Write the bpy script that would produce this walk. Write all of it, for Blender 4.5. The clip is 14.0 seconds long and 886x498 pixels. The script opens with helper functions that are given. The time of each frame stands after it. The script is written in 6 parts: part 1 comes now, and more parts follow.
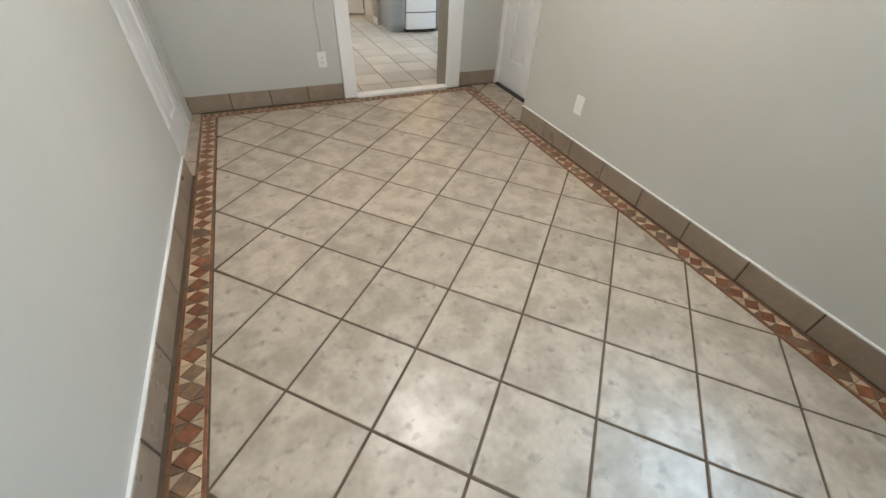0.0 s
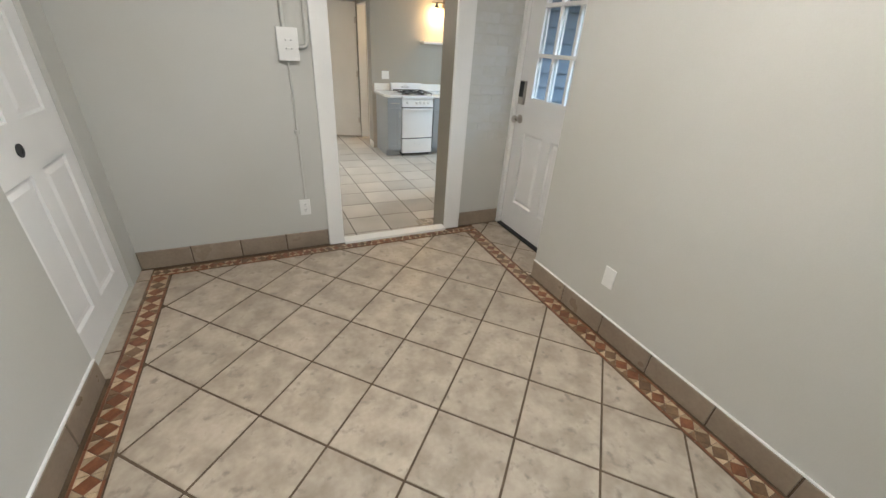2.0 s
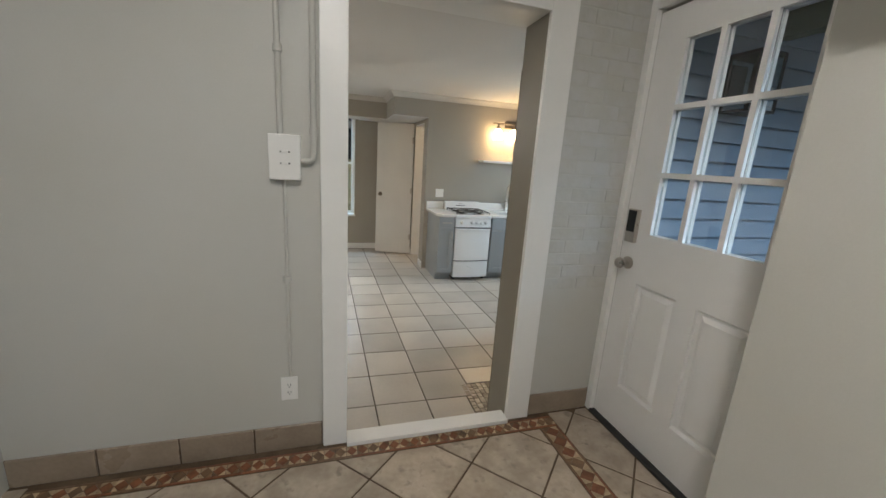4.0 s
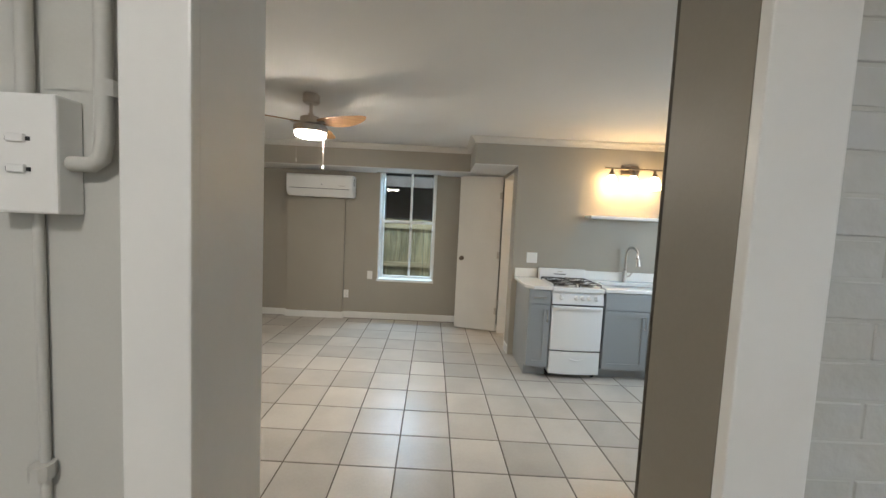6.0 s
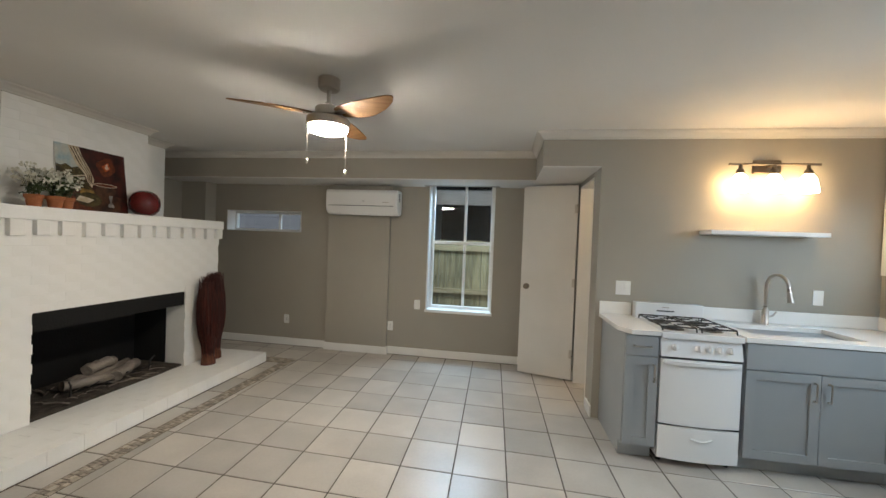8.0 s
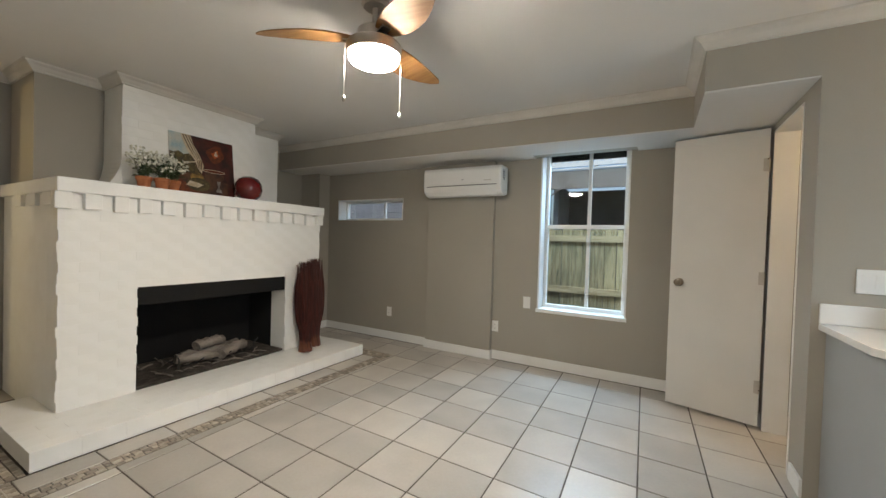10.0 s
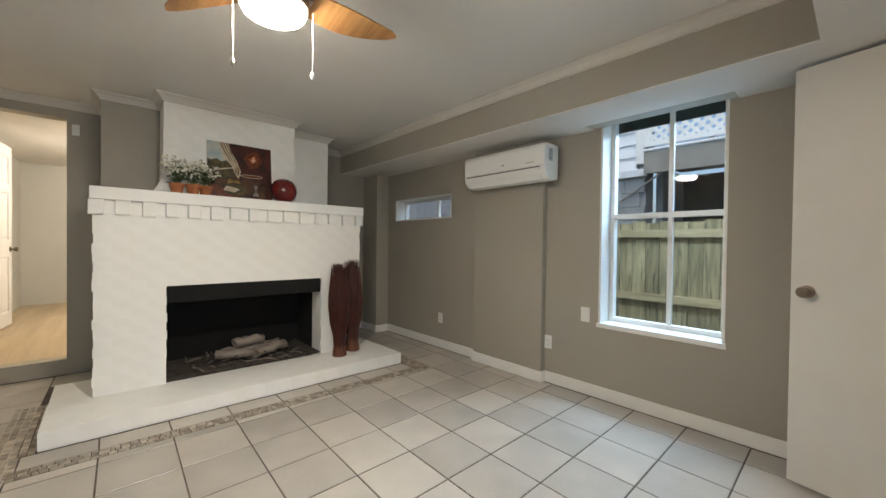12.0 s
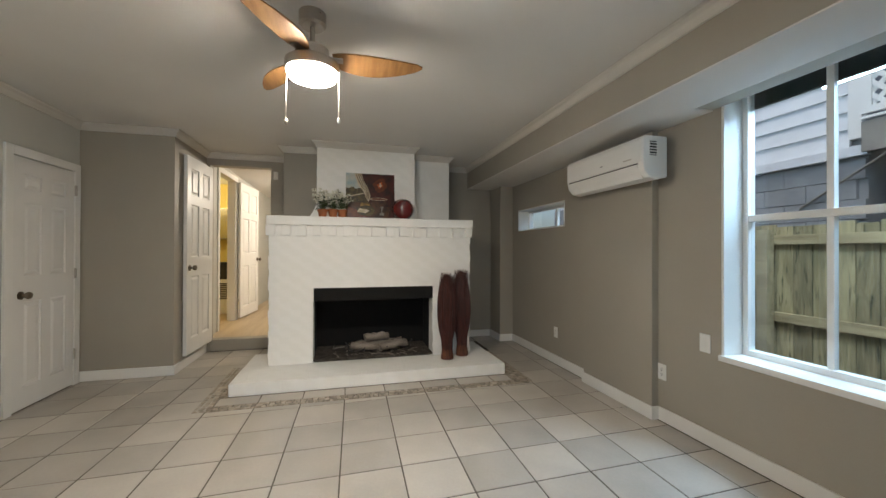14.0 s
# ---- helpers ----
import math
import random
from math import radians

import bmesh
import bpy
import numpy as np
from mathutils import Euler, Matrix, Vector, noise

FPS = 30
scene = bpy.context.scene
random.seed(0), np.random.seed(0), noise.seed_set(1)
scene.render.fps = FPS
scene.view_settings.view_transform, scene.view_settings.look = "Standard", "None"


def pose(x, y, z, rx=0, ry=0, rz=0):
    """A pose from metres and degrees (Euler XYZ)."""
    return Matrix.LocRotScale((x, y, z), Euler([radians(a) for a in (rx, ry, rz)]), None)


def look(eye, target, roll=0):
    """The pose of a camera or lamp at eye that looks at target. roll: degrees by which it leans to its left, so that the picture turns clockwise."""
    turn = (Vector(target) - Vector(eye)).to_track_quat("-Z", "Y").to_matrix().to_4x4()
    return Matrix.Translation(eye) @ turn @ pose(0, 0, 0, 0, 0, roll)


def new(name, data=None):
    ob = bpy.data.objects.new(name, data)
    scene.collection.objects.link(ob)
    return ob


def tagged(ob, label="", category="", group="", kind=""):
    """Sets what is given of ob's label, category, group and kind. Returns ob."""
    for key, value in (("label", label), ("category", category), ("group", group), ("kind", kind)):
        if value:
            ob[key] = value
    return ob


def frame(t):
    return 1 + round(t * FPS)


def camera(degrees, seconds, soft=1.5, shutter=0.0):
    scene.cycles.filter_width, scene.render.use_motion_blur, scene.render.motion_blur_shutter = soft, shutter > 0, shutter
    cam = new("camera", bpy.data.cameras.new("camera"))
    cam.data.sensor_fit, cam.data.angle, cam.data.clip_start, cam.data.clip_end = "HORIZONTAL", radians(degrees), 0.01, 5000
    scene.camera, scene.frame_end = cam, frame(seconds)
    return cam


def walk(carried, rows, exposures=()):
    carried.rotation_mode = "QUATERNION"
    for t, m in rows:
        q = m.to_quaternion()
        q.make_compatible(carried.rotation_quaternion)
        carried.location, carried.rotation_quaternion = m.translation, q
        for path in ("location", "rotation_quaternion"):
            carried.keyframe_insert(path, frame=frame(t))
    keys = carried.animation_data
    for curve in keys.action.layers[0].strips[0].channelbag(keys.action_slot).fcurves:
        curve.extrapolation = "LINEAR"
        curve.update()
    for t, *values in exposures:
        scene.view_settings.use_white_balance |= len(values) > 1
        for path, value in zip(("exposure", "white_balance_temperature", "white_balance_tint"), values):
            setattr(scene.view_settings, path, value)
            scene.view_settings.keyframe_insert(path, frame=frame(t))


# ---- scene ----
cam = camera(99.4, 14.0)
PATH = [
    (0, (0.524, 0.421, 1.454), (1.164, 1.768, 0.122), 3.3),
    (0.5, (0.569, 0.518, 1.491), (1.218, 1.86, 0.157), 3.5),
    (1, (0.666, 0.71, 1.539), (1.342, 2.095, 0.263), 3.5),
    (1.5, (0.734, 0.905, 1.573), (1.461, 2.397, 0.458), 3.6),
    (2, (0.772, 1.155, 1.608), (1.544, 2.734, 0.653), 3.9),
    (2.5, (0.831, 1.392, 1.621), (1.631, 3.056, 0.851), 3.8),
    (3, (0.939, 1.654, 1.602), (1.731, 3.37, 0.946), 3.8),
    (3.5, (1.055, 1.906, 1.595), (1.757, 3.694, 1.039), 3.8),
    (4, (1.151, 2.183, 1.578), (1.714, 4.048, 1.125), 3.7),
    (4.2, (1.205, 2.287, 1.561), (1.702, 4.178, 1.14), 3.5),
    (6.3, (1.661, 3.415, 1.483), (1.633, 5.412, 1.38), 2.6),
    (6.5, (1.696, 3.533, 1.488), (1.646, 5.53, 1.409), 2.5),
    (7, (1.704, 3.759, 1.484), (1.606, 5.757, 1.441), 2.6),
    (7.5, (1.669, 3.932, 1.466), (1.473, 5.922, 1.431), 2.5),
    (8, (1.625, 4.101, 1.453), (1.31, 6.076, 1.419), 2.2),
    (8.5, (1.608, 4.26, 1.389), (1.166, 6.21, 1.349), 2.1),
    (9, (1.66, 4.468, 1.327), (1.025, 6.364, 1.29), 1.8),
    (9.2, (1.657, 4.541, 1.306), (0.941, 6.409, 1.27), 1.9),
    (11.3, (1.971, 5.537, 1.244), (0.655, 7.043, 1.212), 0.9),
    (11.5, (2.0, 5.617, 1.244), (0.637, 7.081, 1.214), 0.9),
    (12, (2.081, 5.821, 1.217), (0.593, 7.157, 1.191), 0.7),
    (12.5, (2.164, 5.993, 1.211), (0.505, 7.111, 1.185), 0.6),
    (13, (2.294, 6.129, 1.207), (0.507, 7.026, 1.199), 0.5),
    (13.5, (2.417, 6.326, 1.225), (0.543, 7.023, 1.228), 0.2),
    (14, (2.513, 6.479, 1.247), (0.578, 6.984, 1.258), 0.2),
]
walk(cam, [(t, look(eye, target, roll)) for t, eye, target, roll in PATH], [(0.0, 0.68), (1.5, 0.68), (3.0, 0.28), (4.2, 0.1), (6.3, 0.28), (8.0, 0.15), (9.2, 0.27), (11.3, 0.45), (12.5, 0.36), (14.0, 0.22)])

# ---------------------------------------------------------------- world and large lights
world = bpy.data.worlds.new("world")
scene.world = world
world.use_nodes = True
_n = world.node_tree.nodes
_sky = _n.new("ShaderNodeTexSky")
_sky.sky_type = "NISHITA"
_sky.sun_disc = False
_sky.sun_elevation = radians(66)
_sky.sun_rotation = radians(167)
_sky.dust_density = 4.0
_sky.ozone_density = 2.0
world.node_tree.links.new(_sky.outputs[0], _n["Background"].inputs[0])
_n["Background"].inputs[1].default_value = 0.15

sun = new("sun", bpy.data.lights.new("sun", "SUN"))
sun.data.energy, sun.data.angle, sun.data.color = 0.5, radians(30), (1.0, 0.97, 0.93)
sun.matrix_world = look((3, 2, 20), (1, 10.5, 0))


def area(name, eye, target, w, h, power, color):
    ob = new(name, bpy.data.lights.new(name, "AREA"))
    ob.data.shape, ob.data.size, ob.data.size_y = "RECTANGLE", w, h
    ob.data.energy, ob.data.color = power, color
    ob.matrix_world = look(eye, target)
    return ob


def bulb(name, at, power, color, radius):
    ob = new(name, bpy.data.lights.new(name, "POINT"))
    ob.data.energy, ob.data.color, ob.data.shadow_soft_size = power, color, radius
    ob.location = at
    return ob


DAY = (0.48, 0.74, 1.0)
area("window_light_living", (1.097, 9.50, 2.66), (1.05, 8.5, 1.15), 1.1, 0.8, 80, DAY)
area("window_light_kitchen", (5.15, 6.86, 2.75), (3.9, 6.7, 1.0), 1.1, 0.8, 30, DAY)
# added lamp in the unseen, unglazed south half of the kitchen window opening
area("window_light_kitchen_unseen", (4.57, 5.80, 1.79), (3.4, 5.80, 0.3), 1.0, 0.66, 32, (0.66, 0.84, 1.0))
area("window_light_entry", (2.37, 0.5, 1.72), (0.2, 0.7, 0.7), 0.7, 0.95, 15, (0.6, 0.81, 1.0))
# unseen outdoor lamp, added to brighten the porch siding from above
area("porch_sky_fill", (4.3, 0.7, 3.3), (3.5, 3.84, 1.0), 1.6, 1.0, 95, DAY)
bulb("closet_bulb", (3.3, 8.2, 2.2), 22, (1.0, 0.74, 0.45), 0.06)
bulb("bathroom_bulb", (-4.3, 4.0, 2.2), 24, (1.0, 0.78, 0.36), 0.06)
bulb("bedroom_bulb", (-4.6, 6.4, 2.25), 85, (1.0, 0.88, 0.72), 0.08)

# ---------------------------------------------------------------- materials


def material(name, a, b=None, rough=0.5, metal=0.0, scale=6.0, fine=90.0, bump=0.05, dist=0.002, vary=0.0, stain=None,
             stain_at=0.62, coat=0.0, stretch=(1, 1, 1), fine_mix=0.35, rough_vary=0.1, emit=None, power=0.0, detail=4.0):
    """Two-scale procedural paint, stone or wood: a and b mixed by coarse noise, grain by fine noise, and stains."""
    m = bpy.data.materials.new(name)
    m.use_nodes = True
    nt = m.node_tree
    nd, ln = nt.nodes, nt.links
    bs = nd["Principled BSDF"]
    b = b or tuple(c * 0.88 for c in a)
    tc, mp = nd.new("ShaderNodeTexCoord"), nd.new("ShaderNodeMapping")
    mp.inputs["Scale"].default_value = stretch
    ln.new(tc.outputs["Object"], mp.inputs[0])
    info = nd.new("ShaderNodeObjectInfo")
    if vary:
        off = nd.new("ShaderNodeVectorMath")
        off.operation = "SCALE"
        off.inputs[0].default_value = (37.0, 21.0, 13.0)
        ln.new(info.outputs["Random"], off.inputs["Scale"])
        ln.new(off.outputs[0], mp.inputs["Location"])
    n1, n2 = nd.new("ShaderNodeTexNoise"), nd.new("ShaderNodeTexNoise")
    n1.inputs["Scale"].default_value, n1.inputs["Detail"].default_value = scale, detail
    n2.inputs["Scale"].default_value, n2.inputs["Detail"].default_value = fine, 3.0
    ln.new(mp.outputs[0], n1.inputs["Vector"])
    ln.new(mp.outputs[0], n2.inputs["Vector"])
    ramp = nd.new("ShaderNodeMapRange")
    ramp.interpolation_type = "SMOOTHSTEP"
    ramp.inputs[1].default_value, ramp.inputs[2].default_value = 0.32, 0.68
    ln.new(n1.outputs[0], ramp.inputs[0])
    mix = nd.new("ShaderNodeMix")
    mix.data_type = "RGBA"
    mix.inputs[6].default_value, mix.inputs[7].default_value = (*a, 1), (*b, 1)
    ln.new(ramp.outputs[0], mix.inputs[0])
    col = mix.outputs[2]
    fm = nd.new("ShaderNodeMix")
    fm.data_type, fm.blend_type = "RGBA", "SOFT_LIGHT"
    fm.inputs[0].default_value = fine_mix
    ln.new(col, fm.inputs[6])
    ln.new(n2.outputs[0], fm.inputs[7])
    col = fm.outputs[2]
    if stain:
        n3, r3, sm = nd.new("ShaderNodeTexNoise"), nd.new("ShaderNodeMapRange"), nd.new("ShaderNodeMix")
        n3.inputs["Scale"].default_value, n3.inputs["Detail"].default_value = scale * 2.3, 6.0
        ln.new(mp.outputs[0], n3.inputs["Vector"])
        r3.inputs[1].default_value, r3.inputs[2].default_value = stain_at, stain_at + 0.13
        ln.new(n3.outputs[0], r3.inputs[0])
        sm.data_type = "RGBA"
        sm.inputs[7].default_value = (*stain, 1)
        ln.new(col, sm.inputs[6])
        ln.new(r3.outputs[0], sm.inputs[0])
        col = sm.outputs[2]
    if vary:
        hs, mr = nd.new("ShaderNodeHueSaturation"), nd.new("ShaderNodeMapRange")
        mr.inputs[3].default_value, mr.inputs[4].default_value = 1 - vary, 1 + vary
        ln.new(info.outputs["Random"], mr.inputs[0])
        ln.new(mr.outputs[0], hs.inputs["Value"])
        ln.new(col, hs.inputs["Color"])
        col = hs.outputs[0]
    ln.new(col, bs.inputs["Base Color"])
    rr = nd.new("ShaderNodeMapRange")
    rr.inputs[3].default_value, rr.inputs[4].default_value = max(0.02, rough - rough_vary), min(1, rough + rough_vary)
    ln.new(n1.outputs[0], rr.inputs[0])
    ln.new(rr.outputs[0], bs.inputs["Roughness"])
    bs.inputs["Metallic"].default_value = metal
    bs.inputs["Coat Weight"].default_value = coat
    if bump:
        bp = nd.new("ShaderNodeBump")
        bp.inputs["Strength"].default_value, bp.inputs["Distance"].default_value = bump, dist
        ln.new(n2.outputs[0], bp.inputs["Height"])
        ln.new(bp.outputs[0], bs.inputs["Normal"])
    if emit:
        bs.inputs["Emission Color"].default_value = (*emit, 1)
        bs.inputs["Emission Strength"].default_value = power
    return m


def glass_material(name, tint=(0.92, 0.97, 0.98), rough=0.0):
    m = bpy.data.materials.new(name)
    m.use_nodes = True
    bs = m.node_tree.nodes["Principled BSDF"]
    bs.inputs["Base Color"].default_value = (*tint, 1)
    bs.inputs["Transmission Weight"].default_value = 1.0
    bs.inputs["Roughness"].default_value = rough
    bs.inputs["IOR"].default_value = 1.45
    return m


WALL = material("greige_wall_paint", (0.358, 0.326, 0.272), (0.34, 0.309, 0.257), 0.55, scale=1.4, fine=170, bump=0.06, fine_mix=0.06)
WALL_E = material("pale_grey_wall_paint", (0.522, 0.514, 0.477), (0.5, 0.489, 0.443), 0.5, scale=1.4, fine=150, bump=0.08, fine_mix=0.06)
CEIL = material("ceiling_paint", (0.72, 0.70, 0.67), (0.69, 0.67, 0.64), 0.8, scale=1.2, fine=140, bump=0.05, fine_mix=0.06)
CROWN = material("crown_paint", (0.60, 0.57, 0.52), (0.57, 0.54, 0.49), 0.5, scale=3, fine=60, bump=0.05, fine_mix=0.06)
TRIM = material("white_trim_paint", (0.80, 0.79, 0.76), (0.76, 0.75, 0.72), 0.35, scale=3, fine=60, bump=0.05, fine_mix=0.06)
# dark brown-grey: the shade on the open leaf is put into its colour
DOORD = material("shaded_door_leaf", (0.145, 0.128, 0.1), (0.137, 0.12, 0.094), 0.5, scale=2.5, fine=120, bump=0.05, fine_mix=0.06)
DOORT = material("taupe_jamb", (0.235, 0.21, 0.17), (0.222, 0.198, 0.16), 0.5, scale=2.5, fine=120, bump=0.05, fine_mix=0.06)
DOORB = material("primed_door_paint", (0.66, 0.64, 0.6), (0.63, 0.61, 0.572), 0.42, scale=2.5, fine=120, bump=0.05, fine_mix=0.06)
DOORW = material("white_door_paint", (0.78, 0.77, 0.75), (0.74, 0.73, 0.71), 0.38, scale=2.5, fine=120, bump=0.05, fine_mix=0.06)
BRICKW = material("white_painted_brick", (0.87, 0.86, 0.825), (0.84, 0.83, 0.79), 0.5, scale=7, fine=55, bump=0.2, dist=0.004, fine_mix=0.12)
BRICKG = material("grey_painted_brick", (0.520, 0.513, 0.492), (0.496, 0.485, 0.44), 0.36, scale=9, fine=26, bump=0.55, dist=0.007, fine_mix=0.12, vary=0.02)
TILE_E = material("beige_ceramic_floor", (0.445, 0.372, 0.294), (0.335, 0.274, 0.208), 0.36, scale=9.0, fine=45, bump=0.05, vary=0.07,
                  stain=(0.262, 0.218, 0.172), stain_at=0.585, fine_mix=0.28, rough_vary=0.1, detail=2.0)
GROUT_E = material("brown_grout", (0.086, 0.058, 0.035), (0.125, 0.087, 0.054), 0.9, scale=12, fine=200, bump=0.3, stain=(0.06, 0.045, 0.03))
SKIRT = material("tan_skirting_ceramic", (0.30, 0.235, 0.175), (0.25, 0.195, 0.145), 0.3, scale=6, fine=60, bump=0.05, vary=0.08, fine_mix=0.2)
RUST = material("rust_mosaic", (0.23, 0.085, 0.035), (0.15, 0.052, 0.022), 0.35, scale=25, fine=150, bump=0.1, vary=0.2)
RUST2 = material("brown_mosaic", (0.20, 0.115, 0.06), (0.14, 0.08, 0.042), 0.35, scale=25, fine=150, bump=0.1, vary=0.25)
CREAM = material("cream_mosaic", (0.50, 0.38, 0.25), (0.40, 0.29, 0.18), 0.35, scale=25, fine=150, bump=0.1, vary=0.25)
TILE_K = material("pale_ceramic_floor", (0.475, 0.436, 0.383), (0.405, 0.371, 0.325), 0.3, scale=2.6, fine=60, bump=0.04, vary=0.16, fine_mix=0.12, rough_vary=0.0, detail=2.0)
GROUT_K = material("grey_brown_grout", (0.07, 0.056, 0.045), (0.12, 0.098, 0.08), 0.9, scale=9, fine=200, bump=0.3)
PEBBLE = material("stone_mosaic", (0.42, 0.365, 0.29), (0.24, 0.195, 0.15), 0.4, scale=14, fine=120, bump=0.2, vary=0.35)
CAB = material("grey_cabinet_lacquer", (0.31, 0.325, 0.33), (0.295, 0.31, 0.315), 0.4, scale=2, fine=180, bump=0.03, fine_mix=0.05)
QUARTZ = material("white_quartz", (0.80, 0.79, 0.76), (0.77, 0.76, 0.73), 0.18, scale=5, fine=160, bump=0.0, fine_mix=0.08)
ENAMEL = material("white_enamel", (0.80, 0.80, 0.79), (0.79, 0.79, 0.78), 0.15, scale=2, fine=100, bump=0.0, fine_mix=0.03, coat=0.3)
NICKEL = material("brushed_nickel", (0.52, 0.48, 0.43), (0.46, 0.42, 0.375), 0.3, metal=1.0, scale=10, fine=250, bump=0.04, fine_mix=0.1)
BRONZE = material("dark_bronze", (0.20, 0.165, 0.13), (0.15, 0.12, 0.09), 0.35, metal=1.0, scale=10, fine=200, bump=0.04, fine_mix=0.1)
STEEL = material("stainless_steel", (0.60, 0.60, 0.59), (0.55, 0.55, 0.54), 0.25, metal=1.0, scale=8, fine=300, bump=0.03, fine_mix=0.1)
BASIN = material("brushed_basin_steel", (0.36, 0.345, 0.32), (0.30, 0.285, 0.265), 0.34, metal=1.0, scale=8, fine=300, bump=0.03, fine_mix=0.1)
IRON = material("black_cast_iron", (0.018, 0.017, 0.016), (0.03, 0.028, 0.026), 0.55, scale=20, fine=200, bump=0.3)
BLACK = material("black_rubber_gap", (0.012, 0.012, 0.012), (0.02, 0.02, 0.02), 0.6, scale=10, fine=100, bump=0.05)
SOOT = material("sooty_firebrick", (0.003, 0.003, 0.003), (0.006, 0.0055, 0.005), 0.97, scale=8, fine=60, bump=0.4, dist=0.005)
LOG = material("bleached_log_bark", (0.30, 0.26, 0.22), (0.13, 0.105, 0.085), 0.85, scale=10, fine=70, bump=0.7, dist=0.006, stretch=(1, 1, 0.35))
ASH = material("ash_and_grit", (0.075, 0.062, 0.05), (0.035, 0.028, 0.022), 0.95, scale=18, fine=160, bump=0.8, dist=0.008)
OAK = material("honey_oak_blade", (0.33, 0.168, 0.055), (0.235, 0.11, 0.033), 0.55, scale=9, fine=60, bump=0.04, stretch=(0.25, 3, 1), fine_mix=0.25)
GLOBE = material("frosted_globe", (0.9, 0.88, 0.84), None, 0.4, emit=(1.0, 0.905, 0.78), power=200.0, bump=0.0)
LAMP = material("opal_lamp_glass", (0.9, 0.88, 0.84), None, 0.4, emit=(1.0, 0.965, 0.93), power=110.0, bump=0.0)
GLOW = material("lit_frosted_shade", (0.9, 0.86, 0.8), None, 0.4, emit=(1.0, 0.68, 0.34), power=25.0, bump=0.0)
PLASTIC = material("white_plastic", (0.78, 0.77, 0.74), (0.76, 0.75, 0.72), 0.35, scale=3, fine=80, bump=0.0, fine_mix=0.04)
SLOT = material("dark_slot", (0.03, 0.03, 0.03), None, 0.6, bump=0.0)
REED = material("dark_red_twigs", (0.070, 0.011, 0.005), (0.028, 0.005, 0.003), 0.6, scale=30, fine=200, bump=0.6, dist=0.004, stretch=(2, 2, 0.2))
FOOT = material("brown_bark_foot", (0.16, 0.052, 0.021), (0.09, 0.024, 0.010), 0.55, scale=20, fine=150, bump=0.5, dist=0.003, stretch=(2, 2, 0.3))
GLAZE = material("oxblood_glaze", (0.15, 0.008, 0.008), (0.09, 0.004, 0.005), 0.15, scale=6, fine=60, bump=0.02, coat=0.6)
TERRA = material("terracotta", (0.42, 0.15, 0.055), (0.32, 0.105, 0.04), 0.75, scale=12, fine=120, bump=0.2)
LEAF = material("green_leaf", (0.07, 0.10, 0.035), (0.045, 0.07, 0.025), 0.55, scale=30, fine=120, bump=0.1)
PETAL = material("white_petal", (0.72, 0.70, 0.60), (0.62, 0.60, 0.48), 0.7, scale=30, fine=120, bump=0.1)
# paler than the boards: sunlight on the rails is put into this colour
RAIL = material("sunlit_fence_timber", (0.40, 0.32, 0.18), (0.26, 0.20, 0.105), 0.8, scale=5, fine=60, bump=0.3, stretch=(0.35, 3, 3), stain=(0.16, 0.13, 0.06), stain_at=0.6)
FENCE = material("weathered_fence_wood", (0.36, 0.295, 0.16), (0.20, 0.165, 0.085), 0.85, scale=7, fine=60, bump=0.4, dist=0.004, stretch=(3, 3, 0.35),
                 stain=(0.075, 0.07, 0.032), stain_at=0.57, vary=0.25)
SIDING = material("blue_grey_siding", (0.27, 0.33, 0.40), (0.24, 0.30, 0.37), 0.6, scale=3, fine=80, bump=0.1, vary=0.03)
SIDING_W = material("white_siding", (0.72, 0.74, 0.76), (0.66, 0.68, 0.70), 0.6, scale=3, fine=80, bump=0.1, vary=0.03)
BLOCK = material("painted_block_wall", (0.30, 0.31, 0.32), (0.25, 0.26, 0.27), 0.8, scale=6, fine=70, bump=0.4)
DECK = material("weathered_deck_timber", (0.30, 0.28, 0.25), (0.22, 0.205, 0.18), 0.85, scale=5, fine=60, bump=0.3)
# near-black that stands for the shade below the deck
DARK = material("underdeck_shade", (0.03, 0.03, 0.032), (0.02, 0.02, 0.022), 0.9, scale=4, fine=40)
EARTH = material("bare_soil", (0.10, 0.08, 0.055), (0.06, 0.05, 0.035), 0.95, scale=3, fine=40, bump=0.6)
WOODFL = material("pale_vinyl_plank", (0.50, 0.39, 0.25), (0.42, 0.32, 0.20), 0.4, scale=3, fine=50, stretch=(0.3, 3, 1))
YELLOW = material("yellow_wall_paint", (0.62, 0.50, 0.16), (0.58, 0.46, 0.14), 0.6, scale=2, fine=100)
GLASS = glass_material("window_glass")

# ---------------------------------------------------------------- mesh helpers


def box(bm, x0, y0, z0, x1, y1, z1):
    v = [bm.verts.new(p) for p in ((x0, y0, z0), (x1, y0, z0), (x1, y1, z0), (x0, y1, z0), (x0, y0, z1), (x1, y0, z1), (x1, y1, z1), (x0, y1, z1))]
    return [bm.faces.new([v[i] for i in q]) for q in ((0, 3, 2, 1), (4, 5, 6, 7), (0, 1, 5, 4), (1, 2, 6, 5), (2, 3, 7, 6), (3, 0, 4, 7))]


